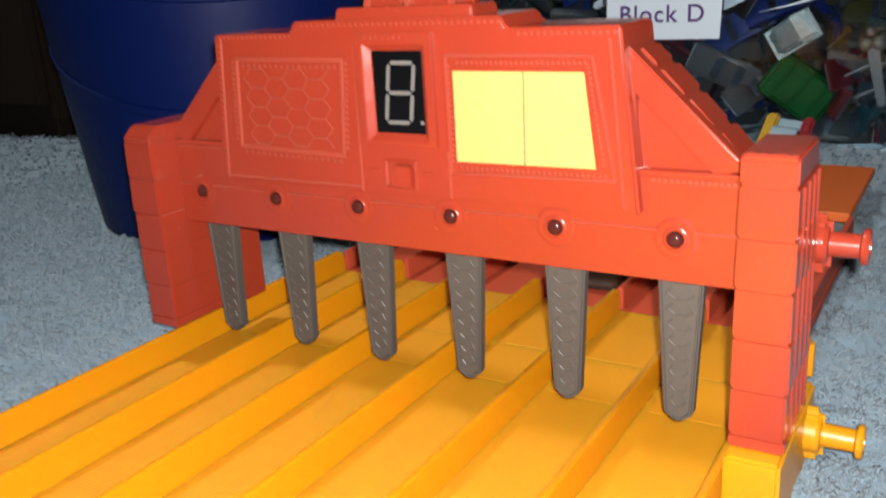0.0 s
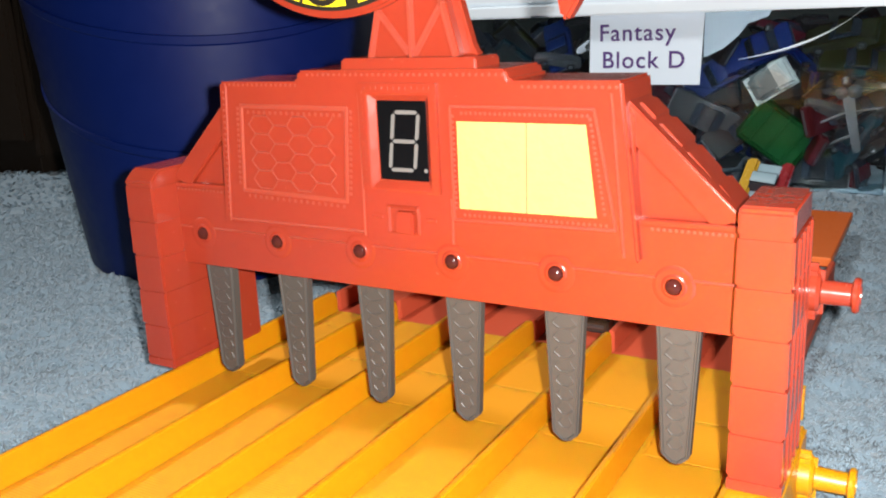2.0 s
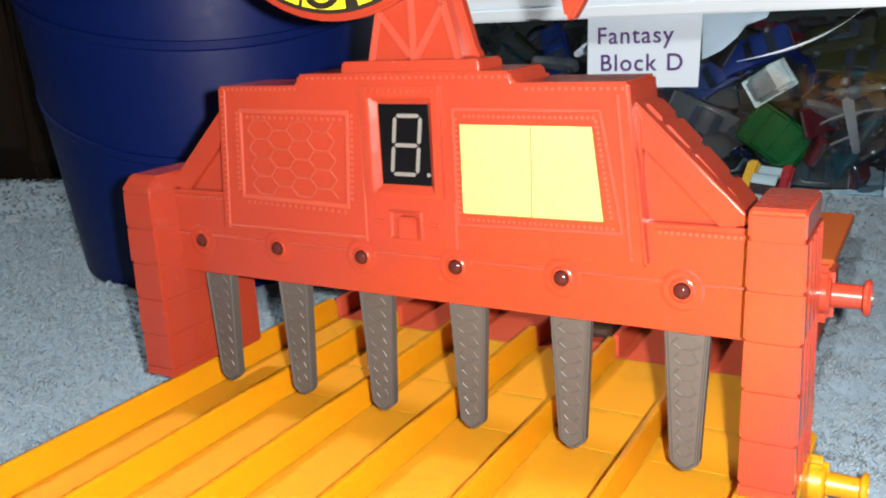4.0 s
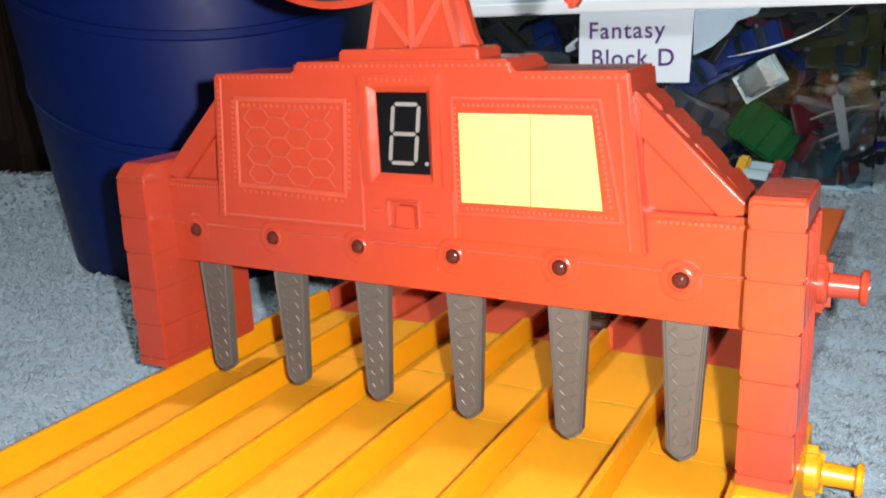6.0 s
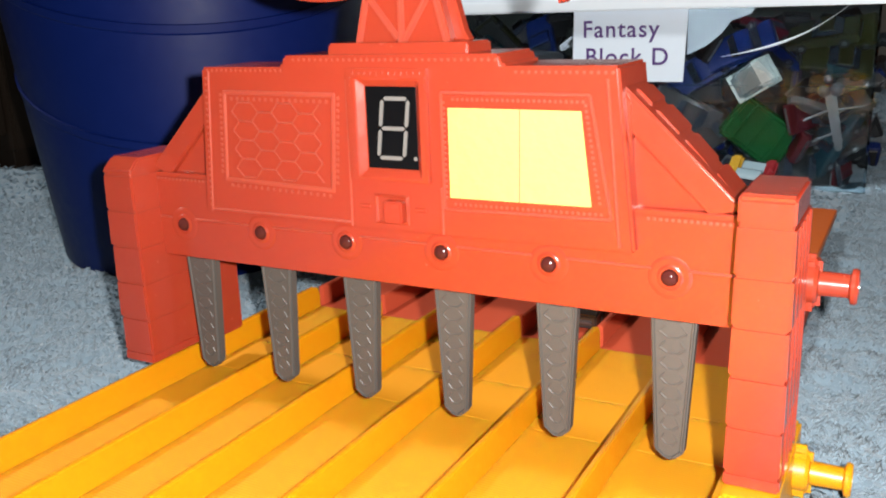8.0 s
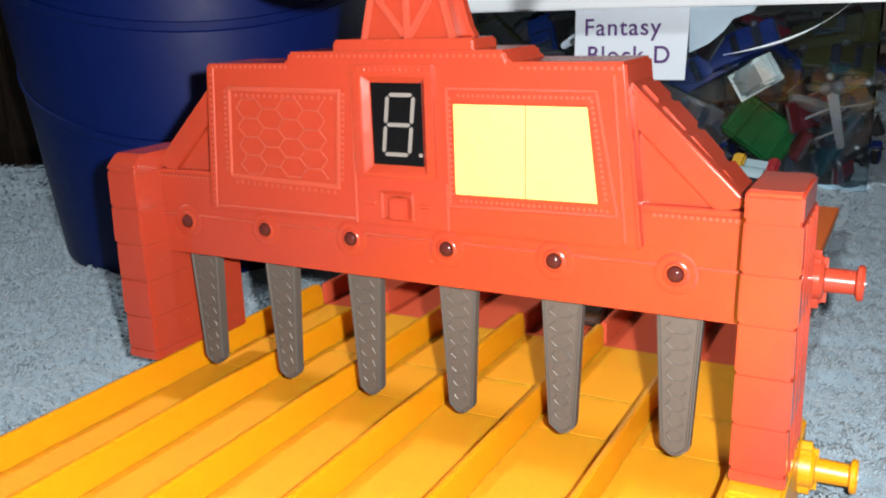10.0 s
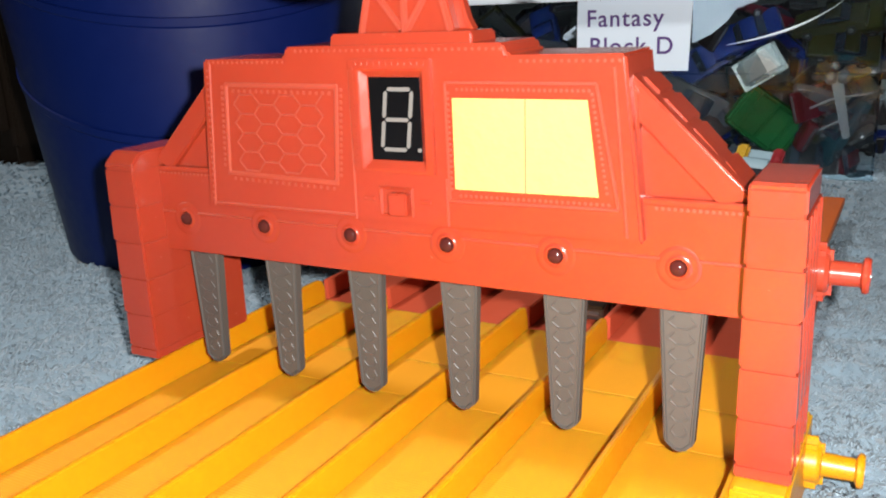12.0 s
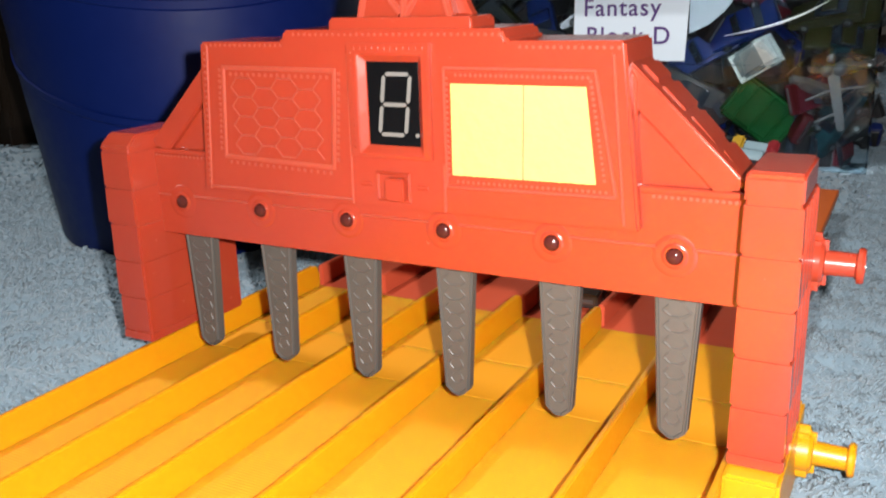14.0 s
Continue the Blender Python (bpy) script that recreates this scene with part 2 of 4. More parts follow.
# ---------------------------------------------------------------- room
def room():
    bm = bmesh.new()
    box(bm, -1.8, 1.8, -1.6, 1.6, -0.06, -0.0035)
    structure(part("floor", bm, CARPET_BASE), "pale blue-grey carpet backing under the long pile", "carpet floor")
    for name, a in (("wall_west", (-1.9, -1.8, -1.7, 1.7)), ("wall_east", (1.8, 1.9, -1.7, 1.7)),
                    ("wall_south", (-1.8, 1.8, -1.7, -1.6)), ("wall_north", (-1.8, 1.8, 1.6, 1.7))):
        bm = bmesh.new()
        box(bm, *a, -0.06, 2.4)
        structure(part(name, bm, WALL), "plain dark brown painted wall in deep shade", "wall")
    bm = bmesh.new()
    box(bm, -1.9, 1.9, -1.7, 1.7, 2.4, 2.5)
    structure(part("ceiling", bm, CEILING), "plain white painted ceiling", "ceiling")


def lattice_noise(x, y, scale, seed):
    """Smooth value noise between -1 and 1."""
    rng = np.random.default_rng(seed)
    table = rng.uniform(-1, 1, (256, 256))
    u, v = x / scale + 500, y / scale + 500
    i, j = np.floor(u).astype(int), np.floor(v).astype(int)
    f, g = u - i, v - j
    f, g = f * f * (3 - 2 * f), g * g * (3 - 2 * g)
    a, b = table[i % 256, j % 256], table[(i + 1) % 256, j % 256]
    c, d = table[i % 256, (j + 1) % 256], table[(i + 1) % 256, (j + 1) % 256]
    return (a * (1 - f) + b * f) * (1 - g) + (c * (1 - f) + d * f) * g


def pile_height(x, y):
    return (-0.0005 + 0.0027 * lattice_noise(x, y, 0.014, 1) + 0.0013 * lattice_noise(x, y, 0.006, 2)
            + 0.0007 * lattice_noise(x + 0.3 * y, y, 0.0032, 3))


def mesh_from(name, verts, faces, mat):
    me = bpy.data.meshes.new(name)
    k = faces.shape[1]
    me.vertices.add(len(verts))
    me.vertices.foreach_set("co", verts.ravel())
    me.loops.add(faces.size)
    me.loops.foreach_set("vertex_index", faces.ravel().astype(np.int32))
    me.polygons.add(len(faces))
    me.polygons.foreach_set("loop_start", np.arange(0, faces.size, k, dtype=np.int32))
    me.update(calc_edges=True)
    me.polygons.foreach_set("use_smooth", [True] * len(faces))
    me.materials.append(mat)
    return new(name, me)


AREAS = ((-0.62, -0.1345, -0.3, 0.62, 0.0024, 0.0027), (0.1345, 0.42, -0.12, 0.46, 0.0020, 0.0019), (0.1345, 0.42, 0.46, 0.80, 0.0026, 0.0028),
         (0.09, 0.1345, 0.305, 0.46, 0.0022, 0.0025), (-1.3, -0.62, -0.3, 1.0, 0.007, 0.009), (-0.1345, 0.1345, 0.46, 0.80, 0.005, 0.007), (0.42, 1.2, 0.0, 1.5, 0.009, 0.011), (-0.62, 0.42, 0.80, 1.5, 0.009, 0.012))


def carpet_pile():
    """A rolling pile surface with short bent tufts on it."""
    vs, fs, at = [], [], 0
    for x0, x1, y0, y1, step, gap in AREAS:
        nx, ny = int((x1 - x0) / step) + 1, int((y1 - y0) / step) + 1
        gx, gy = np.meshgrid(np.linspace(x0, x1, nx), np.linspace(y0, y1, ny))
        x, y = gx.ravel(), gy.ravel()
        vs.append(np.stack([x, y, pile_height(x, y)], 1))
        q = np.arange(nx * ny).reshape(ny, nx)
        fs.append(np.stack([q[:-1, :-1], q[:-1, 1:], q[1:, 1:], q[1:, :-1]], -1).reshape(-1, 4) + at)
        at += nx * ny
    sheet = mesh_from("carpet_surface", np.concatenate(vs), np.concatenate(fs), FIBRE)
    structure(sheet, "soft pale blue-grey shag carpet surface", "carpet")

    rng = np.random.default_rng(4)
    spots = []
    for x0, x1, y0, y1, step, gap in AREAS:
        nx, ny = int((x1 - x0) / gap), int((y1 - y0) / gap)
        gx, gy = np.meshgrid(np.linspace(x0, x1, nx), np.linspace(y0, y1, ny))
        p = np.stack([gx.ravel(), gy.ravel()], 1) + rng.normal(0, gap * 0.5, (nx * ny, 2))
        spots.append(np.concatenate([p, np.full((len(p), 1), gap / 0.0027)], 1))
    p = np.concatenate(spots)
    keep = ((p[:, 0] + 0.330) ** 2 + (p[:, 1] - 0.257) ** 2 > 0.119 ** 2)
    keep &= ~((p[:, 0] > -0.1355) & (p[:, 0] < np.where(p[:, 1] > 0.302, 0.1235, 0.1355)) & (p[:, 1] < 0.465))
    keep &= ~((p[:, 0] < 0.14) & (p[:, 0] > -0.63) & (p[:, 1] > 0.597) & (p[:, 1] < 0.945))
    p = p[keep]
    k = len(p)
    size = p[:, 2] ** 0.8
    base_z = pile_height(p[:, 0], p[:, 1]) - 0.0012
    lean_a = 3.2 * lattice_noise(p[:, 0], p[:, 1], 0.016, 7) + rng.normal(0, 1.0, k)
    lean = rng.uniform(0.5, 1.6, k)
    high = rng.uniform(0.0022, 0.0040, k) * size ** 0.5
    wide = rng.uniform(0.0006, 0.0011, k) * size
    sx, sy = np.cos(lean_a) * lean, np.sin(lean_a) * lean
    turn = rng.uniform(0, 2 * np.pi, k)
    verts = np.zeros((k, 7, 3))
    for i in range(3):
        a = turn + i * 2 * np.pi / 3
        verts[:, i] = np.stack([p[:, 0] + wide * np.cos(a), p[:, 1] + wide * np.sin(a), base_z], 1)
        verts[:, 3 + i] = np.stack([p[:, 0] + wide * np.cos(a) + sx * high * 0.5, p[:, 1] + wide * np.sin(a) + sy * high * 0.5, base_z + high * 0.72], 1)
    verts[:, 6] = np.stack([p[:, 0] + sx * high * 1.2, p[:, 1] + sy * high * 1.2, base_z + high * 0.9], 1)
    tris = []
    for i in range(3):
        j = (i + 1) % 3
        tris += [(i, j, 3 + j), (i, 3 + j, 3 + i), (3 + i, 3 + j, 6)]
    faces = (np.arange(k)[:, None, None] * 7 + np.array(tris)[None]).reshape(-1, 3)
    ob = mesh_from("carpet_pile", verts.reshape(-1, 3), faces, FIBRE)
    tagged(ob, "shaggy pale blue-grey carpet pile with uneven tufts", "carpet", kind="stuff")


# ---------------------------------------------------------------- race track
def peg(parent, mat, x, y, z, length, label):
    """A sideways peg with a flanged end and a lobed root."""
    bm = bmesh.new()
    turn = pose(x, y, z, 0, 90, 0)
    lathe(bm, [(0, 0), (0.0046, 0), (0.0042, length - 0.003), (0.0062, length - 0.0022), (0.0064, length - 0.001),
               (0.0058, length), (0.0036, length), (0.0033, length - 0.004), (0, length - 0.004)], 28, turn)
    root = part("peg", bm, mat, parent, label)
    bm = bmesh.new()
    lathe(bm, [(0.0072, -0.004), (0.0072, 0.004), (0.0064, 0.0052), (0.0044, 0.0056)], 24, turn)
    part("collar", bm, mat, root)
    bm = bmesh.new()
    box(bm, x - 0.004, x + 0.0062, y - 0.0030, y + 0.0030, z - 0.0105, z + 0.0105, 0.0024, 3)
    part("flange", bm, mat, root)
    return root


def race_track():
    track = empty("race_track", pose(0, 0, 0))
    tagged(track, "amber yellow plastic six-lane toy race track on the carpet", "toy track")
    y0, y1 = -0.62, 0.126
    bm = bmesh.new()
    box(bm, -PITCH / 2 + 0.0004, PITCH / 2 - 0.0004, y0, y1, FLOOR_Z - 0.0025, FLOOR_Z)
    first = part("lane_floor", bm, AMBER_FLOOR, track)
    first.matrix_basis = pose(LANE_X[0], 0, 0)
    for x in LANE_X[1:]:
        share(first, track, pose(x, 0, 0))
    bm = bmesh.new()
    prism(bm, [(y0, 0.001), (y1, 0.001), (y1, RAIL_Z - 0.006), (y1 - 0.0018, RAIL_Z - 0.0014), (y1 - 0.006, RAIL_Z), (y0, RAIL_Z)], -0.0013, 0.0013, 0.0005, 2, m=pose(0, 0, 0, 0, 0, 90))
    first = part("rail", bm, AMBER, track)
    first.matrix_basis = pose(RAIL_X[0], 0, 0)
    for x in RAIL_X[1:]:
        share(first, track, pose(x, 0, 0))
    # thin insert plates under the gate
    bm = bmesh.new()
    box(bm, -0.0175, 0.0175, 0.028, 0.062, FLOOR_Z - 0.0004, FLOOR_Z + 0.0002, 0.0001)
    box(bm, -0.0175, 0.0175, 0.066, 0.100, FLOOR_Z - 0.0004, FLOOR_Z + 0.00015, 0.0001)
    first = part("insert_plate", bm, AMBER_PLATE, track)
    first.matrix_basis = pose(LANE_X[0], 0, 0)
    for x in LANE_X[1:]:
        share(first, track, pose(x, 0, 0))
    bm = bmesh.new()
    box(bm, 0.1335, 0.1515, -0.022, 0.045, -0.004, 0.0250, 0.0012, 2)
    part("gate_foot", bm, AMBER, track)
    peg(track, AMBER, 0.1515, 0.029, 0.0122, 0.0195, "amber flanged side peg")
    bm = bmesh.new()
    box(bm, 0.133, 0.1465, 0.070, 0.078, 0.012, 0.030, 0.002, 2)
    part("side_tab", bm, AMBER, track)


def run_out():
    tray = empty("run_out_track", pose(0, 0, 0))
    tagged(tray, "flat orange plastic run-out board behind the finish gate", "toy track")
    bm = bmesh.new()
    box(bm, -0.134, 0.134, 0.1262, 0.30, 0.001, 0.0070, 0.0003)
    part("red_base", bm, RED_DARK, tray, "dark red plastic joining plate")
    bm = bmesh.new()
    box(bm, -0.0016, 0.0016, 0.1285, 0.30, 0.0071, 0.0190, 0.0006, 2)
    first = part("divider", bm, RED_DARK, tray, "low dark red divider")
    first.matrix_basis = pose(RAIL_X[0], 0, 0)
    for x in RAIL_X[1:]:
        tagged(share(first, tray, pose(x, 0, 0)), "low dark red divider")
    bm = bmesh.new()
    box(bm, -0.134, 0.131, 0.302, 0.437, 0.014, 0.0200, 0.0008)
    part("board", bm, ORANGE, tray)
    bm = bmesh.new()
    for x in (-0.12, -0.005, 0.11):
        box(bm, x - 0.004, x + 0.004, 0.31, 0.43, -0.006, 0.0142, 0.0006)
    part("board_rib", bm, ORANGE, tray)


# ---------------------------------------------------------------- finish gate
def studs(bm, p, q, y, count, r=0.00065):
    for i in range(count):
        f = (i + 0.5) / count
        x, z = p[0] + (q[0] - p[0]) * f, p[1] + (q[1] - p[1]) * f
        box(bm, x - r, x + r, y - 0.0003, y + 0.0004, z - r, z + r, 0.00028, 2)


def mirrored(bm, sign, shift):
    if sign < 0:
        bmesh.ops.scale(bm, vec=(-1, 1, 1), verts=bm.verts)
        bmesh.ops.translate(bm, vec=(shift, 0, 0), verts=bm.verts)
        bmesh.ops.reverse_faces(bm, faces=bm.faces)
    return bm


def post(gate, sign):
    """A side post: a core, flared blocks, a cap with a sloping front and a leg plate behind."""
    inner, outer, shift = 0.1335, 0.1508, 0.0095
    z0 = 0.0252
    heights = (0.0048, 0.0165, 0.0175, 0.0170, 0.0168, 0.0163)
    zt = z0 + sum(heights)
    rear = 0.0240
    bm = bmesh.new()
    box(bm, inner + 0.0004, outer - 0.0006, -0.0142, rear, z0 + 0.001, zt + 0.003, 0.0005)
    core = part("post", mirrored(bm, sign, shift), RED, gate)
    z = z0
    for i, h in enumerate(heights):
        grow = 0.0006 if i % 2 == 0 else 0.0003
        bm = bmesh.new()
        box(bm, inner - 0.0002, outer + grow, -0.0148 - grow * 0.5, rear + 0.0004, z, z + h - 0.0001, 0.0007, 2, taper=(0.975, 0.985))
        part("block", mirrored(bm, sign, shift), RED, core)
        z += h
    # the cap, drawn along x from its side outline
    top, back, slope = (0.0096, 0.0195, 0.0016) if sign > 0 else (0.0070, rear, 0.0062)
    side = [(-0.0150, z), (back, z), (back, z + top), (-0.0150 + slope, z + top), (-0.0150, z + top - slope * 0.85)]
    bm = bmesh.new()
    prism(bm, side, -outer + 0.0001, -inner, 0.0009, 2, m=pose(0, 0, 0, 0, 0, 90))
    part("cap", mirrored(bm, sign, shift), RED, core)
    for y in (-0.006, 0.003, 0.012, 0.020):
        bm = bmesh.new()
        box(bm, outer - 0.001, outer + 0.0008, y - 0.0011, y + 0.0011, 0.028, z - 0.001, 0.0005)
        part("side_rib", mirrored(bm, sign, shift), RED, core)
    bm = bmesh.new()
    box(bm, inner - 0.0012, inner + 0.0050, rear + 0.0005, 0.0460, z0 - 0.002, z - 0.004, 0.0010, 2)
    part("leg_plate", mirrored(bm, sign, shift + 0.001 if sign < 0 else shift), RED, core)


def wing(gate, sign):
    """A triangular gusset with a sunk field and a ridged slope."""
    x0, x1, zb, zt, shift = 0.0925, 0.1315, 0.1115, 0.1545, 0.006

    def piece(name, bm, parent):
        return part(name, mirrored(bm, sign, shift), RED, parent)

    field = piece("wing", prism(bmesh.new(), [(x0, zb), (x1, zb), (x1, zb + 0.003), (x0, zt)], 0.0045, 0.026, 0.0006, 2), gate)
    piece("brace", prism(bmesh.new(), [(x0, zt - 0.013), (x0, zt), (x1 + 0.001, zb + 0.004), (x1 - 0.009, zb + 0.0005)], 0.0012, 0.008, 0.0006, 2), field)
    piece("base_bar", prism(bmesh.new(), [(x0, zb - 0.001), (x1, zb - 0.001), (x1, zb + 0.0018), (x0, zb + 0.0018)], 0.0005, 0.008, 0.0005), field)
    piece("upright", prism(bmesh.new(), [(x0 - 0.001, zb), (x0 + 0.0035, zb), (x0 + 0.0028, zt - 0.006), (x0 - 0.001, zt)], 0.0006, 0.008, 0.0005), field)
    for f, half, out in ((0.12, 0.0040, 0.0262), (0.33, 0.0058, 0.0275), (0.58, 0.0062, 0.0264), (0.84, 0.0056, 0.0278)):
        x, z = x0 + (x1 - x0) * f, zt + (zb + 0.003 - zt) * f
        piece("slope_rib", box(bmesh.new(), -half, half, 0.0080, out, -0.0015, 0.0009, 0.0006, 2, m=pose(x, 0, z, 0, 46.5 + 6 * (f - 0.45), 0)), field)


def display(gate):
    y = -0.0043
    bm = bmesh.new()
    box(bm, -0.0060, 0.0160, y, 0.002, 0.1225, 0.1535, 0.0002)
    screen = part("display_window", bm, BLACK, gate, "black single-digit display window, switched off")
    bm = bmesh.new()
    rect = lambda x0, x1, z0, z1: [(x0, z0), (x1, z0), (x1, z1), (x0, z1)]
    border(bm, rect(-0.0135, 0.0215, 0.1178, 0.1602), rect(-0.0090, 0.0186, 0.1192, 0.1562), rect(-0.0061, 0.0161, 0.1224, 0.1536), -0.0038, -0.0066, -0.0042)
    for p, q, k in (((-0.0115, 0.1584), (0.0200, 0.1584), 12), ((-0.0118, 0.120), (-0.0118, 0.158), 14), ((0.0202, 0.120), (0.0202, 0.158), 14)):
        studs(bm, p, q, -0.0063, k, 0.0008)
    part("bezel", bm, RED, gate)
    # seven slanted segments and the point
    w, h, t = 0.0112, 0.0224, 0.0015
    cx, cz = 0.0058, 0.1379
    shear = 0.12

    def bar(x0, z0, x1, z1):
        d = Vector((x1 - x0, z1 - z0)).normalized()
        n = Vector((-d.y, d.x)) * t / 2
        e = d * t * 0.5
        s = Vector((x0, z0)) + d * 0.0005
        f = Vector((x1, z1)) - d * 0.0005
        pts = [s, s + e + n, f - e + n, f, f - e - n, s + e - n]
        return [(cx + p.x + shear * p.y, cz + p.y) for p in pts]

    a, b = w / 2, h / 2
    for seg in ((-a, b, a, b), (-a, 0, a, 0), (-a, -b, a, -b), (-a, 0, -a, b), (a, 0, a, b), (-a, -b, -a, 0), (a, -b, a, 0)):
        bm = bmesh.new()
        prism(bm, bar(*seg), y - 0.0003, y + 0.0003)
        part("segment", bm, SEGMENT, screen, "unlit pale grey display segment")
    bm = bmesh.new()
    lathe(bm, [(0, 0.0003), (0.0008, 0.0003), (0.0008, -0.0003)], 14, pose(0.0150, y, 0.1268, 90, 0, 0))
    part("decimal_point", bm, SEGMENT, screen)


def hex_field(bm, x0, x1, z0, z1, y, r, h):
    """Ridges of a flattened honeycomb clipped to a rectangle; r is half a cell's width, h its height."""
    done = []
    corner = ((1, 0), (0.5, 0.5), (-0.5, 0.5), (-1, 0), (-0.5, -0.5), (0.5, -0.5))
    for i in range(-1, 12):
        for j in range(-1, 12):
            cx, cz = x0 + i * 1.5 * r, z0 + j * h + (h / 2 if i % 2 else 0)
            for k in range(6):
                (a, b), (c, d) = corner[k], corner[(k + 1) % 6]
                p, q = (cx + r * a, cz + h * b), (cx + r * c, cz + h * d)
                key = ((p[0] + q[0]) / 2, (p[1] + q[1]) / 2)
                fresh = all(abs(key[0] - u) + abs(key[1] - v) > 2e-4 for u, v in done)
                inside = all(x0 - 0.002 < u[0] < x1 + 0.002 and z0 - 0.001 < u[1] < z1 + 0.001 for u in (p, q))
                if fresh and inside:
                    done.append(key)
                    level = abs(p[1] - q[1]) < 1e-5
                    strip(bm, p, q, 0.0008 if level else 0.0007, y, 0.0005 if level else 0.00022)


def border(bm, outer, lip, inner, base, crest, floor):
    """A closed frame: from the outer corners at base up to the lip at crest, then down a slope to the inner corners."""
    b = bmesh.new()
    rings = [[b.verts.new((x, y, z)) for x, z in pts] for pts, y in ((outer, base), (outer, crest + 0.0004), (lip, crest), (inner, floor))]
    for p, q in zip(rings, rings[1:] + rings[:1]):
        for i in range(4):
            j = (i + 1) % 4
            b.faces.new((p[i], p[j], q[j], q[i]))
    return absorb(bm, b, 0.0003, 2)


def probe(gate, x):
    bm = bmesh.new()
    top, bot = 0.0086, 0.0055
    out = [(x - top, 0.080), (x - bot, 0.0208), (x - bot * 0.30, 0.0174), (x + bot * 0.30, 0.0174), (x + bot, 0.0208), (x + top, 0.080)]
    prism(bm, out, 0.0078, 0.0125, 0.0006, 2)
    blade = part("timing_blade", bm, GREY, gate, "tapered dark grey plastic timing blade")
    # raised rim and two columns of shallow scales
    bm = bmesh.new()
    for s in (-1, 1):
        strip(bm, (x + s * (top - 0.0010), 0.079), (x + s * (bot - 0.0010), 0.0214), 0.0012, 0.0078, 0.0007)
        strip(bm, (x + s * (bot - 0.0010), 0.0214), (x + s * 0.0012, 0.0186), 0.0010, 0.0078, 0.0007)
    strip(bm, (x - 0.0016, 0.0186), (x + 0.0016, 0.0186), 0.0010, 0.0078, 0.0007)
    z = 0.0245
    while z < 0.076:
        half = (bot + (top - bot) * (z - 0.0208) / 0.0592) - 0.0026
        strip(bm, (x - half * 0.40, z - 0.0010), (x + half * 0.40, z - 0.0010), 0.0007, 0.0078, 0.00028)
        for s in (-1, 1):
            strip(bm, (x + s * half * 0.40, z - 0.0010), (x + s * half * 0.95, z + 0.0010), 0.0009, 0.0078, 0.00022)
            strip(bm, (x + s * half * 0.95, z + 0.0010), (x + s * half * 0.55, z + 0.0034), 0.0007, 0.0078, 0.00022)
        z += 0.0060
    part("relief", bm, GREY, blade)


def led(gate, x):
    bm = bmesh.new()
    turn = pose(x, 0.0005, 0.090, 90, 0, 0)
    lathe(bm, [(0.0080, -0.0001), (0.0070, 0.0002), (0.0058, 0.0003), (0.0050, 0.0002), (0.0042, 0.0003), (0.0037, 0.0007), (0.0031, 0.0007), (0.0028, -0.001)], 32, turn)
    ring = part("lamp_ring", bm, RED, gate)
    bm = bmesh.new()
    lathe(bm, [(0.0029, -0.001), (0.0029, 0.0004), (0.0025, 0.0016), (0.0016, 0.0023), (0, 0.0026)], 24, turn)
    part("lamp_lens", bm, LED_LENS, ring, "unlit dark red indicator lens")


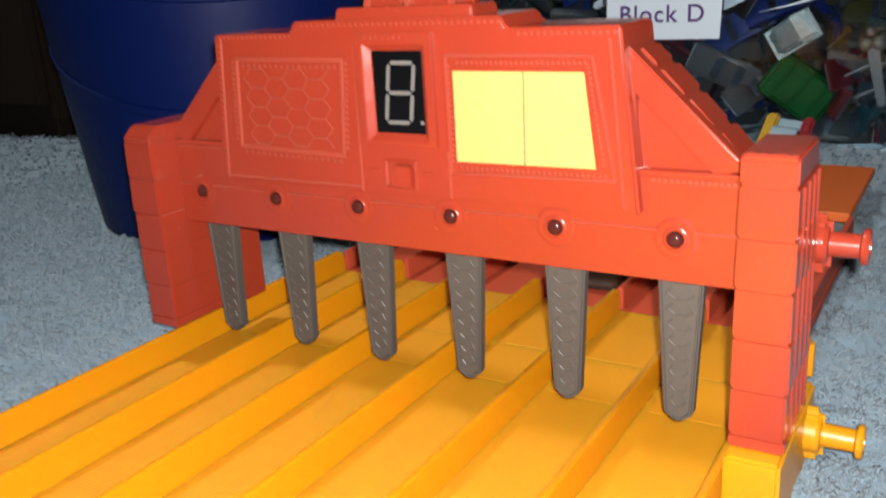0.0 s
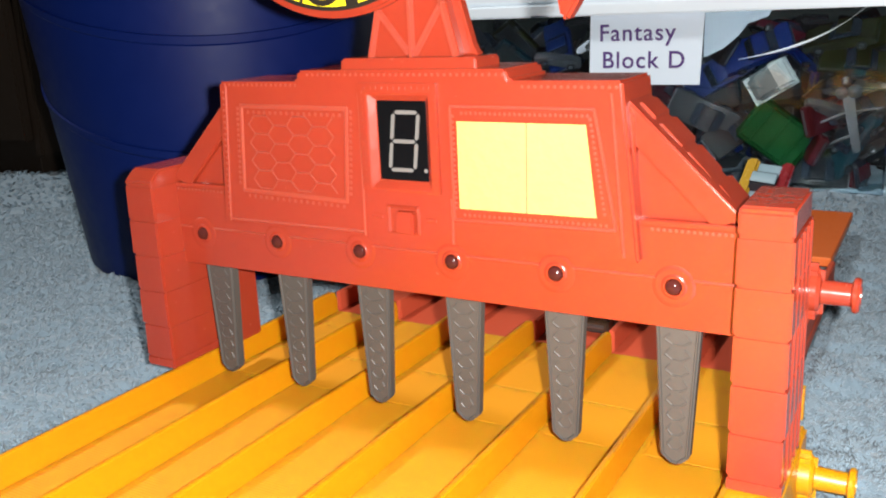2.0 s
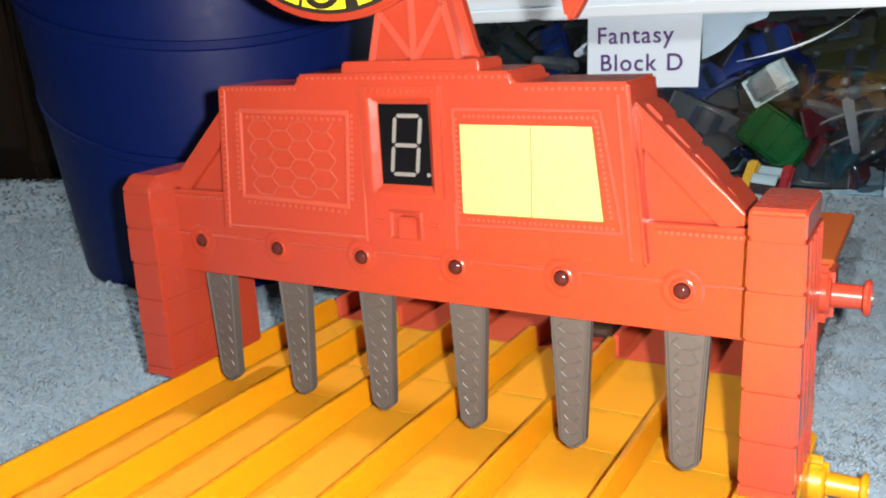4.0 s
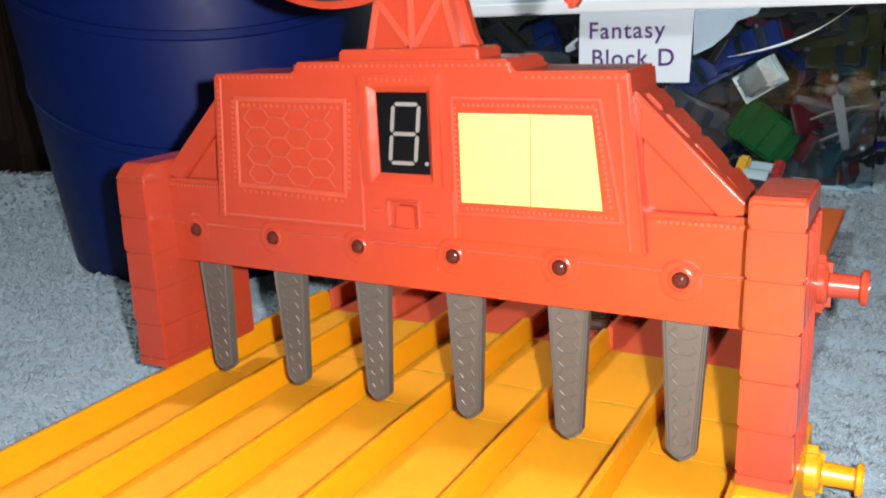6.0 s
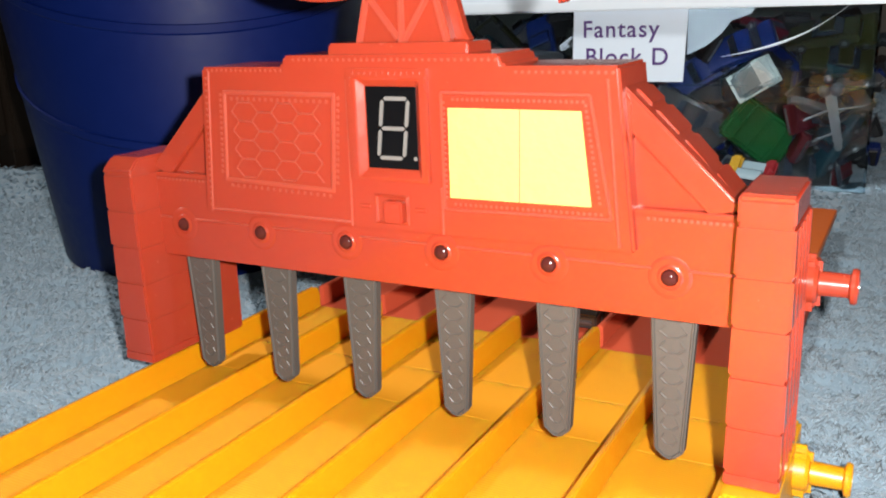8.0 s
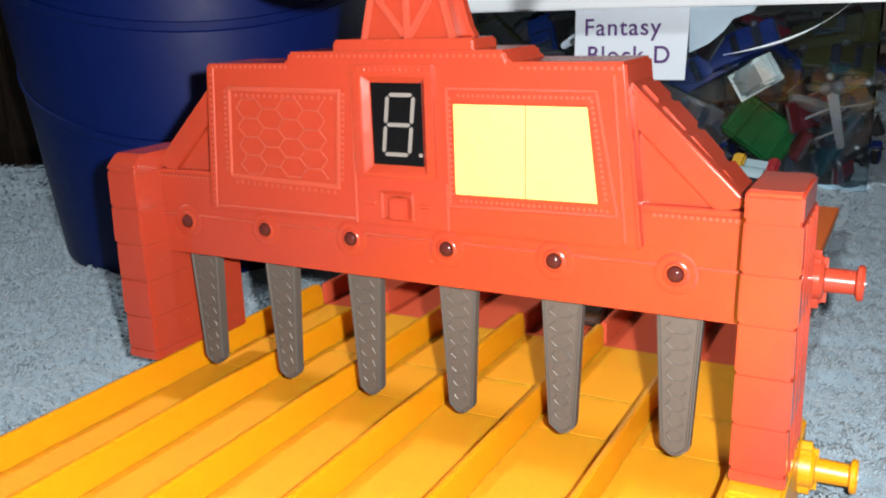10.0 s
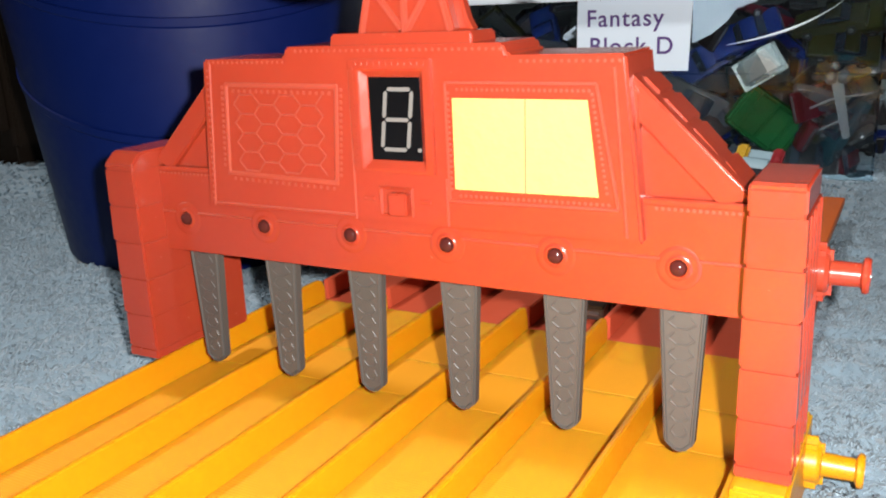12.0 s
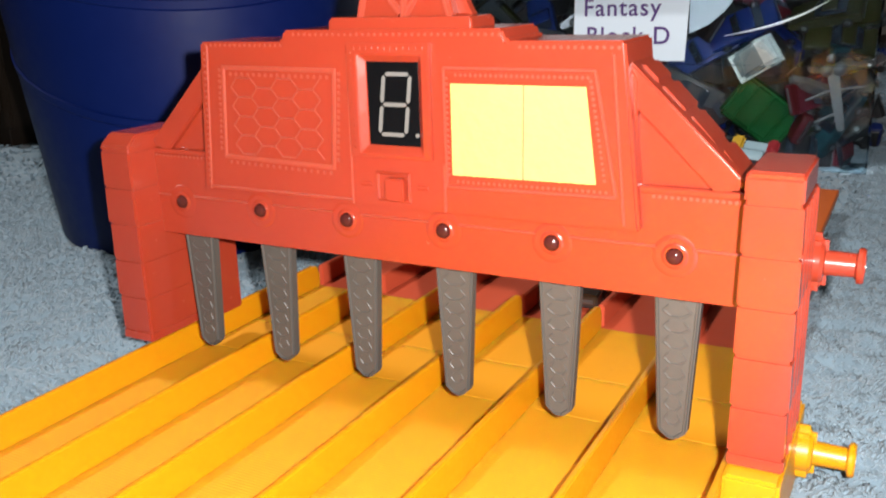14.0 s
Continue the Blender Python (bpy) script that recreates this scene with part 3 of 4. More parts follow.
def sign_plate(gate):
    """The lower part of an oval plate with a flame tail, on its neck."""
    y0, y1 = 0.006, 0.013
    cx, cz, a, b = -0.0295, 0.238, 0.061, 0.0535

    def oval(k, lo, hi, n):
        return [(cx + a * k * math.cos(t), cz + b * k * math.sin(t)) for t in (radians(lo + (hi - lo) * i / n) for i in range(n + 1))]

    bm = bmesh.new()
    rim = oval(1.0, 150, 318, 34)
    tail = [(0.0600, 0.2020), (0.0640, 0.1930), (0.0660, 0.1822), (0.0685, 0.1806), (0.0715, 0.1850), (0.0765, 0.1935), (0.086, 0.204),
            (0.105, 0.222), (0.11, 0.24), (0.10, 0.27), (0.06, 0.292), (-0.02, 0.295), (-0.09, 0.28)]
    prism(bm, rim + tail, y0, y1, 0.0012, 2)
    plate = part("sign_plate", bm, RED, gate, "red oval logo plate on a short neck")
    bm = bmesh.new()
    prism(bm, oval(0.93, 165, 305, 28) + [(0.05, 0.235), (-0.02, 0.27), (-0.1, 0.265)], y0 - 0.0005, y0 + 0.001)
    part("logo_field", bm, LOGO_YELLOW, plate, "glossy yellow logo field")
    def arc(k0, k1, lo, hi, n, depth):
        bm = bmesh.new()
        for i in range(n):
            t0, t1 = (radians(lo + (hi - lo) * j / n) for j in (i, i + 1))
            prism(bm, [(cx + a * k * math.cos(t), cz + b * k * math.sin(t)) for k, t in ((k0, t0), (k0, t1), (k1, t1), (k1, t0))], y0 - depth, y0)
        return bm

    part("logo_outline", arc(0.945, 0.915, 190, 318, 40, 0.0008), LOGO_BLACK, plate, "thin black logo outline")
    for lo, hi, deep in ((238, 240.5, 0.62), (252, 253.5, 0.62), (276, 282, 0.62), (296, 298, 0.62), (222, 224, 0.62)):
        part("logo_stroke", arc(0.925, deep, lo, hi, 2, 0.0009), LOGO_BLACK, plate, "black logo stroke")
    for u0 in (264,):
        t = radians(u0)
        px, pz = cx + a * 0.86 * math.cos(t), cz + b * 0.80 * math.sin(t)
        bm = bmesh.new()
        for i in range(20):
            v0, v1 = 2 * math.pi * i / 20, 2 * math.pi * (i + 1) / 20
            prism(bm, [(px + k * 0.0085 * math.cos(v), pz + k * 0.0060 * math.sin(v)) for k, v in ((1, v0), (1, v1), (0.6, v1), (0.6, v0))], y0 - 0.0009, y0)
        part("logo_loop", bm, LOGO_BLACK, plate, "black logo loop")
    # neck: a tapering lattice box
    bm = bmesh.new()
    zb, zt = 0.1688, 0.215
    xl, xr, xl2, xr2 = -0.0175, 0.0238, -0.0060, 0.0115
    prism(bm, [(xl, zb), (xr, zb), (xr2, zt), (xl2, zt)], 0.0095, 0.0205, 0.001, 2)
    neck = part("neck", bm, RED, gate)
    bm = bmesh.new()
    y = 0.0095
    mid = (xl + xr) / 2
    for p, q in (((xl + 0.0014, zb), (xl2 + 0.0014, zt)), ((xr - 0.0014, zb), (xr2 - 0.0014, zt)), ((mid, zb), (mid, zt)),
                 ((mid - 0.0012, zb + 0.001), (xl + 0.005, zb + 0.019)), ((mid + 0.0012, zb + 0.001), (xr - 0.006, zb + 0.021))):
        strip(bm, p, q, 0.0028, y, 0.0018)
    part("lattice", bm, RED_EDGE_GLOW, neck)
    bm = bmesh.new()
    prism(bm, [(xr - 0.003, zb), (xr + 0.0052, zb), (xr + 0.0028, zb + 0.004), (xr + 0.0008, zb + 0.011), (xr2 + 0.0030, zt), (xr2 - 0.001, zt)], 0.0150, 0.0206, 0.0008)
    part("neck_flare", bm, RED, neck)


def finish_gate():
    gate = empty("finish_gate", pose(0, 0, 0))
    tagged(gate, "red-orange plastic toy finish gate with digital display over six lanes", "toy gate")
    post(gate, 1)
    post(gate, -1)
    wing(gate, 1)
    wing(gate, -1)
    # beam
    bm = bmesh.new()
    box(bm, -0.1285, 0.1330, 0.0005, 0.030, 0.0745, 0.1120, 0.0007, 2)
    beam = part("beam", bm, RED, gate)
    ends = [(a + 0.0066, b - 0.0066) for a, b in zip(LANE_X, LANE_X[1:])] + [(LANE_X[-1] + 0.0066, 0.1325), (-0.1280, LANE_X[0] - 0.0066)]
    for a, b in ends:
        bm = bmesh.new()
        strip(bm, (a, 0.0928), (b, 0.0928), 0.0010, 0.0005, 0.0005)
        part("moulded_line", bm, RED_EDGE_GLOW, beam)
    # stud rows on the shoulders
    bm = bmesh.new()
    studs(bm, (-0.124, 0.1105), (-0.093, 0.1105), 0.0005, 14)
    part("beaded_edge", bm, RED_EDGE_GLOW, gate)
    bm = bmesh.new()
    studs(bm, (0.101, 0.1100), (0.130, 0.1100), 0.0005, 14)
    part("beaded_edge", bm, RED_EDGE_GLOW, gate)
    # housing
    bm = bmesh.new()
    prism(bm, [(-0.0922, 0.0980), (0.0988, 0.0980), (0.0922, 0.1612), (0.0505, 0.1610), (0.0490, 0.1652), (-0.0440, 0.1648), (-0.0450, 0.1604), (-0.0868, 0.1602)],
          -0.0040, 0.0285, 0.0010, 2)
    housing = part("housing", bm, RED, gate)
    for p, q in (((-0.0880, 0.0990), (-0.0828, 0.1585)), ((0.0935, 0.1000), (0.0885, 0.1570)), ((0.0255, 0.0985), (0.0255, 0.1165)),
                 ((-0.0155, 0.0985), (-0.0145, 0.1560)), ((-0.0155, 0.1000), (-0.0880, 0.1000))):
        bm = bmesh.new()
        strip(bm, p, q, 0.0011, -0.004, 0.0005)
        part("moulded_line", bm, RED_EDGE_GLOW, housing)
    for p, q, k in (((-0.0845, 0.1590), (-0.0440, 0.1590), 16), ((-0.0400, 0.1632), (0.0495, 0.1632), 34),
                    ((0.0545, 0.1590), (0.0915, 0.1590), 15), ((-0.0885, 0.1005), (-0.0845, 0.1570), 22)):
        bm = bmesh.new()
        studs(bm, p, q, -0.004, k)
        part("beaded_edge", bm, RED_EDGE_GLOW, gate)
    bm = bmesh.new()
    box(bm, -0.0262, 0.0352, 0.0012, 0.0220, 0.1640, 0.1690, 0.0008, 2, taper=(0.985, 0.96))
    part("plinth", bm, RED, gate)
    # honeycomb field
    bm = bmesh.new()
    bl, br, tr, tl = (-0.0780, 0.1136), (-0.0236, 0.1122), (-0.0208, 0.1498), (-0.0752, 0.1502)
    grow = [(bl[0] - 0.0010, bl[1] - 0.0010), (br[0] + 0.0010, br[1] - 0.0010), (tr[0] + 0.0010, tr[1] + 0.0010), (tl[0] - 0.0010, tl[1] + 0.0010)]
    shrink = [(bl[0] + 0.0012, bl[1] + 0.0012), (br[0] - 0.0012, br[1] + 0.0012), (tr[0] - 0.0012, tr[1] - 0.0012), (tl[0] + 0.0012, tl[1] - 0.0012)]
    border(bm, grow, [bl, br, tr, tl], shrink, -0.0038, -0.0047, -0.0041)
    studs(bm, (bl[0] - 0.0022, bl[1] + 0.002), (tl[0] - 0.0022, tl[1]), -0.004, 15, 0.0008)
    studs(bm, (br[0] + 0.0022, br[1] + 0.002), (tr[0] + 0.0022, tr[1]), -0.004, 15, 0.0008)
    studs(bm, (tl[0] + 0.002, tl[1] - 0.0026), (tr[0] - 0.002, tr[1] - 0.0026), -0.004, 17, 0.0008)
    studs(bm, (bl[0] + 0.001, bl[1] - 0.0024), (br[0], br[1] - 0.0024), -0.004, 17, 0.0008)
    hex_field(bm, -0.0755, -0.0245, 0.1150, 0.1480, -0.0040, 0.0068, 0.0078)
    part("honeycomb_panel", bm, RED_EDGE_GLOW, gate)
    # frame round the paper
    bm = bmesh.new()
    for p, q in (((0.0262, 0.1515), (0.0825, 0.1515)), ((0.0825, 0.1515), (0.0905, 0.1095)), ((0.0905, 0.1095), (0.0265, 0.1085)), ((0.0265, 0.1085), (0.0262, 0.1515))):
        strip(bm, p, q, 0.0012, -0.004, 0.0007)
    studs(bm, (0.030, 0.1492), (0.081, 0.1492), -0.004, 26)
    studs(bm, (0.030, 0.1106), (0.088, 0.1110), -0.004, 28)
    studs(bm, (0.0275, 0.112), (0.0272, 0.149), -0.004, 18)
    studs(bm, (0.0865, 0.114), (0.0808, 0.149), -0.004, 18)
    part("panel_frame", bm, RED_EDGE_GLOW, gate)
    bm = bmesh.new()
    prism(bm, [(0.0290, 0.1130), (0.0835, 0.1135), (0.0795, 0.1462), (0.0290, 0.1462)], -0.0043, -0.0039)
    paper = part("paper_patch", bm, PAPER, gate, "pale yellow paper patch with a centre line")
    bm = bmesh.new()
    strip(bm, (0.0568, 0.1133), (0.0572, 0.1461), 0.0005, -0.0043, 0.00006)
    part("pencil_line", bm, CREASE, paper)
    display(gate)
    # push switch in its socket
    bm = bmesh.new()
    rect = lambda x0, x1, z0, z1: [(x0, z0), (x1, z0), (x1, z1), (x0, z1)]
    border(bm, rect(-0.0042, 0.0112, 0.1006, 0.1124), rect(-0.0034, 0.0104, 0.1012, 0.1118), rect(-0.0024, 0.0096, 0.1020, 0.1110), -0.0038, -0.0050, -0.0041)
    sock = part("switch_socket", bm, RED, gate)
    bm = bmesh.new()
    box(bm, 0.0014, 0.0095, -0.0078, -0.003, 0.1018, 0.1104, 0.0006, 2)
    part("switch_button", bm, RED, sock)
    bm = bmesh.new()
    for x, w in ((-0.0115, 0.0052), (0.0135, 0.0050)):
        box(bm, x, x + w, -0.0043, -0.003, 0.1062, 0.1080, 0.0003)
    part("switch_mark", bm, RED, gate)
    for x in LANE_X:
        probe(gate, x)
        led(gate, x)
    peg(gate, RED, 0.1492, 0.030, 0.0845, 0.0180, "red flanged side peg")
    sign_plate(gate)


# ---------------------------------------------------------------- tub, bin, furniture
def tub():
    cx, cy = -0.330, 0.257
    thing = empty("tub", pose(cx, cy, -0.004))
    tagged(thing, "round tapered navy blue plastic tub on the carpet", "tub")

    def radius(z):
        return 0.1175 + 0.106 * z

    bm = bmesh.new()
    outer = [(0, 0.0), (0.1090, 0.0), (0.1140, 0.0018), (0.1172, 0.0065), (radius(0.13), 0.13), (radius(0.262), 0.262)]
    inner = [(radius(0.262) - 0.003, 0.268), (radius(0.17) - 0.004, 0.172), (0.112, 0.008), (0, 0.008)]
    lathe(bm, outer + inner, 96)
    part("body", bm, NAVY, thing)
    r0 = radius(0.26)
    bm = bmesh.new()
    lathe(bm, [(r0, 0.258), (r0 + 0.0100, 0.260), (r0 + 0.0105, 0.268), (r0 + 0.0075, 0.274), (r0 - 0.0015, 0.274), (r0 - 0.0028, 0.2675)], 96)
    part("rim", bm, NAVY, thing)
    # sagging moulded lines round the wall
    facing = math.atan2(-0.286 - cy, 0.183 - cx)
    for low, sag in ((0.176, 0.050), (0.098, 0.050)):
        bm = bmesh.new()
        b = bmesh.new()
        rows = []
        for i in range(73):
            a = radians(-100 + 200 * i / 72)
            z = low + sag * (1 - math.cos(a))
            rows.append([b.verts.new(((radius(z + dz) + dr) * math.cos(facing + a), (radius(z + dz) + dr) * math.sin(facing + a), z + dz))
                         for dz, dr in ((0.0030, -0.0003), (0.0022, 0.0014), (-0.0030, 0.0010), (-0.0045, -0.0003))])
        for p, q in zip(rows, rows[1:]):
            for i in range(3):
                b.faces.new((p[i], p[i + 1], q[i + 1], q[i]))
        absorb(bm, b)
        part("moulded_line", bm, NAVY, thing)


def cabinet():
    thing = empty("cabinet", pose(-1.12, 0.62, -0.006))
    tagged(thing, "dark brown wooden cabinet in shade at the carpet edge", "cabinet")
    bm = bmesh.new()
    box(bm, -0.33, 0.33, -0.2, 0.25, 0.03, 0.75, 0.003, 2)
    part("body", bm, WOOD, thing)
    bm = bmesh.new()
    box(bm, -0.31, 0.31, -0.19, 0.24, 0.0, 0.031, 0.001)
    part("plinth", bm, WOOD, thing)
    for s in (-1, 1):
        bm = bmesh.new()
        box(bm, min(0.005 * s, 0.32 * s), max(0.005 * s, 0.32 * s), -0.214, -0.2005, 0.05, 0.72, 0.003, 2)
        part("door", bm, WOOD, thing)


def storage_bin():
    """Clear bin with a white lid; its front wall is at y = 0.6."""
    x0, x1, y0, y1, zt = -0.62, 0.142, 0.60, 0.94, 0.172
    thing = empty("storage_bin", pose(0, 0, 0))
    tagged(thing, "clear plastic storage bin with white lid full of toy cars", "storage bin")
    w = 0.0022
    for name, a in (("front_wall", (x0, x1, y0, y0 + w)), ("back_wall", (x0, x1, y1 - w, y1)),
                    ("side_wall", (x0, x0 + w, y0 + w + 0.0005, y1 - w - 0.0005)), ("side_wall", (x1 - w, x1, y0 + w + 0.0005, y1 - w - 0.0005))):
        bm = bmesh.new()
        box(bm, *a, 0.0, zt)
        part(name, bm, CLEAR, thing).visible_shadow = False
    bm = bmesh.new()
    box(bm, x0 + w, x1 - w, y0 + w, y1 - w, -0.004, -0.001)
    part("bottom", bm, CLEAR, thing)
    bm = bmesh.new()
    box(bm, x0 - 0.012, x1 + 0.012, y0 - 0.014, y1 + 0.012, zt - 0.003, zt + 0.010, 0.002, 2)
    box(bm, x0 - 0.008, x1 + 0.008, y0 - 0.009, y1 + 0.008, zt + 0.010, zt + 0.030, 0.003, 2)
    part("lid", bm, LID, thing, "white plastic lid")
    # moulded ridges of the wall
    bm = bmesh.new()
    box(bm, -0.12, x1 - 0.004, y0 - 0.0012, y0 + 0.0003, 0.0965, 0.0976, 0.0004)
    part("moulded_line", bm, CLEAR, thing).visible_shadow = False


def bin_label():
    """A paper label with handwriting on the bin's front."""
    thing = empty("paper_label", pose(0, 0, 0))
    tagged(thing, "white paper label with purple handwriting taped to the bin", "label")
    bm = bmesh.new()
    prism(bm, [(-0.1415, 0.0995), (-0.0280, 0.1000), (-0.0250, 0.1688), (-0.1400, 0.1688)], 0.5985, 0.5991)
    part("sheet", bm, WHITE_PAPER, thing)
    for word, x, z, size in (("Fantasy", -0.1310, 0.1435, 0.0235), ("Block D", -0.1280, 0.1165, 0.0235)):
        cu = bpy.data.curves.new("writing", "FONT")
        cu.body = word
        cu.size = size
        cu.space_character = 1.12
        cu.extrude = 0.0001
        cu.offset = 0.00022
        ob = new("writing_curve", cu)
        me = bpy.data.meshes.new_from_object(ob.evaluated_get(bpy.context.evaluated_depsgraph_get()))
        bpy.data.objects.remove(ob)
        me.materials.clear()
        me.materials.append(INK)
        o = new("writing", me)
        o.parent = thing
        o.matrix_basis = pose(x, 0.5982, z, 90, 0, 0)


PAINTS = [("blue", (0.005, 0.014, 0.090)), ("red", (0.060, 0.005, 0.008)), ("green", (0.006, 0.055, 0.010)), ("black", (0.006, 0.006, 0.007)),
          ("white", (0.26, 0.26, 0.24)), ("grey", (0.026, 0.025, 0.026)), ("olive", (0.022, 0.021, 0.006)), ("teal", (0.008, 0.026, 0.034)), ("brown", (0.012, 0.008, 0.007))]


def toy_car(colour, paint, long=0.066, wide=0.029, tall=0.019):
    """A small die-cast car: shaped body, tinted cabin, base and four wheels."""
    mat = material(colour + "_toy_paint", paint, 0.30, None, 250, 30, 0.02, coat=0.4)
    car = empty("toy_car")
    tagged(car, colour + " die-cast toy car among other toys", "toy car", "toy cars in the bin")
    a = long / 2
    turn = pose(0, 0, 0, 0, 0, 90)
    bm = bmesh.new()
    prism(bm, [(-a, 0.005), (-a * 0.98, 0.010), (-a * 0.55, 0.0125), (-a * 0.30, 0.0130), (a * 0.55, 0.0135), (a * 0.96, 0.0125), (a, 0.006), (a * 0.97, 0.0035), (-a * 0.97, 0.0035)],
          -wide / 2, wide / 2, 0.002, 2)
    part("body", bm, mat, car)
    bm = bmesh.new()
    prism(bm, [(-a * 0.32, 0.0128), (-a * 0.05, tall), (a * 0.35, tall), (a * 0.62, 0.0132)], -wide * 0.40, wide * 0.40, 0.0015, 2)
    part("cabin", bm, TINTED, car)
    bm = bmesh.new()
    prism(bm, [(-a * 0.06, tall - 0.0005), (-a * 0.03, tall + 0.0008), (a * 0.33, tall + 0.0008), (a * 0.36, tall - 0.0005)], -wide * 0.38, wide * 0.38, 0.0005)
    part("roof", bm, mat, car)
    bm = bmesh.new()
    box(bm, -a * 0.93, a * 0.93, -wide * 0.42, wide * 0.42, 0.0018, 0.0042, 0.0008)
    part("chassis", bm, TYRE, car)
    first = None
    for x in (-a * 0.58, a * 0.58):
        for s in (-1, 1):
            m = pose(x, s * (wide / 2 - 0.001), 0.0048, 90 if s < 0 else -90, 0, 0)
            if first is None:
                bm = bmesh.new()
                lathe(bm, [(0, 0.0012), (0.0026, 0.0012), (0.0028, 0.0018), (0.0046, 0.0018), (0.0048, 0.001), (0.0048, -0.003), (0, -0.003)], 18)
                first = part("wheel", bm, TYRE, car)
                first.matrix_basis = m
                bm = bmesh.new()
                lathe(bm, [(0, 0.0022), (0.0012, 0.0020), (0.0026, 0.0014), (0.0027, 0.0008)], 12)
                hub = part("hub", bm, CHROME, first, "shiny wheel hub")
            else:
                tagged(share(hub, share(first, car, m)), "shiny wheel hub")
    for x in (-a - 0.0006, a - 0.0016):
        bm = bmesh.new()
        box(bm, x, x + 0.0022, -wide * 0.44, wide * 0.44, 0.0052, 0.0076, 0.0008, 2)
        part("bumper", bm, CHROME, car, "shiny bumper")
    return car


def truck_bed():
    """The loose green tipper body of a toy truck: an open tray with ribs."""
    thing = empty("toy_truck_bed")
    tagged(thing, "green plastic toy truck bed lying upside down in the bin", "toy part")
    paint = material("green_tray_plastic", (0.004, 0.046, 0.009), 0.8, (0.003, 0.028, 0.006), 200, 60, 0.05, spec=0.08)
    bm = bmesh.new()
    box(bm, -0.034, 0.034, -0.024, 0.024, 0.0, 0.016, 0.003, 3, taper=(0.9, 0.86))
    part("tray", bm, paint, thing)
    for x in (-0.018, 0.0, 0.018):
        bm = bmesh.new()
        box(bm, x - 0.0012, x + 0.0012, -0.021, 0.021, 0.0155, 0.0172, 0.0005)
        part("rib", bm, paint, thing)
    return thing


def canopy():
    """A domed clear-white windscreen piece on a flat sill."""
    thing = empty("toy_canopy")
    tagged(thing, "milky white plastic windscreen piece from a toy car", "toy part")
    milky = material("milky_plastic", (0.40, 0.42, 0.40), 0.25, (0.30, 0.32, 0.31), 200, 30, 0.02, coat=0.4)
    dim = material("smoky_plastic", (0.16, 0.18, 0.18), 0.15, None, 200, 30, 0.0, coat=0.5)
    bm = bmesh.new()
    prism(bm, [(-0.020, 0), (0.021, 0), (0.019, 0.006), (0.012, 0.0115), (0.002, 0.0135), (-0.009, 0.0115), (-0.017, 0.006)], -0.013, 0.013, 0.004, 3)
    part("dome", bm, dim, thing)
    bm = bmesh.new()
    prism(bm, [(0.002, 0.004), (0.0225, -0.001), (0.0215, 0.007), (0.013, 0.0128), (0.003, 0.0146)], -0.0138, 0.0138, 0.003, 3)
    part("roof_panel", bm, milky, thing, "milky white roof panel")
    bm = bmesh.new()
    box(bm, -0.022, 0.0225, -0.0145, 0.0145, -0.002, 0.0005, 0.0008)
    part("sill", bm, milky, thing, "milky white sill")
    return thing


def metal_toy():
    """A toy crane arm: a shaft with two round bosses and cross pins."""
    thing = empty("toy_crane_arm")
    tagged(thing, "silvery metal toy crane arm standing against the bin wall", "toy part")
    bm = bmesh.new()
    box(bm, -0.0035, 0.0035, -0.003, 0.003, -0.030, 0.026, 0.0014, 2, taper=(1.5, 1))
    shaft = part("shaft", bm, STEEL, thing)
    for x, z, r in ((-0.005, 0.028, 0.0055), (0.006, 0.027, 0.0062), (0.0, 0.038, 0.0040)):
        bm = bmesh.new()
        lathe(bm, [(0, 0.004), (r * 0.5, 0.0038), (r, 0.002), (r, -0.003), (0, -0.003)], 20, pose(x, -0.003, z, 90, 0, 0))
        part("boss", bm, STEEL, shaft)
    for x, z, a in ((-0.018, 0.006, 12), (0.014, 0.008, -4), (-0.016, -0.016, 14)):
        bm = bmesh.new()
        box(bm, -0.014, 0.014, -0.0012, 0.0012, -0.0012, 0.0012, 0.0005, m=pose(x, 0, z, 0, -a, 0))
        part("cross_pin", bm, STEEL, shaft)
    return thing


def card():
    """A white card and a rolled clear bag edge behind the front wall; the edge's glare is solid white."""
    bm = bmesh.new()
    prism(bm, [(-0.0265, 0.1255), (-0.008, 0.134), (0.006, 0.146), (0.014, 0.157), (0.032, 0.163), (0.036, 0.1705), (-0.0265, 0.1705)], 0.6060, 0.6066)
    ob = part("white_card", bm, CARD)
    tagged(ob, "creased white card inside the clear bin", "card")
    # curved glare streak along the bag edge, modelled as a thin white strip
    bm = bmesh.new()
    b = bmesh.new()
    rows = []
    for i in range(41):
        f = i / 40
        x, z = 0.008 + 0.108 * f, 0.124 + 0.020 * f + 0.025 * f ** 3
        w = 0.0002 + 0.0010 * math.sin(math.pi * min(1, f * 1.05)) ** 2
        rows.append([b.verts.new((x, 0.5975 + dy, z + dz)) for dy, dz in ((0, w), (-w, 0), (0, -w), (0.001, 0))])
    for p, q in zip(rows, rows[1:]):
        for i in range(4):
            b.faces.new((p[i], p[(i + 1) % 4], q[(i + 1) % 4], q[i]))
    b.faces.new(rows[0])
    b.faces.new(rows[-1][::-1])
    absorb(bm, b)
    ob = part("bag_edge", bm, LID)
    tagged(ob, "rolled plastic bag edge on the bin wall, its glare as solid white", "plastic bag")


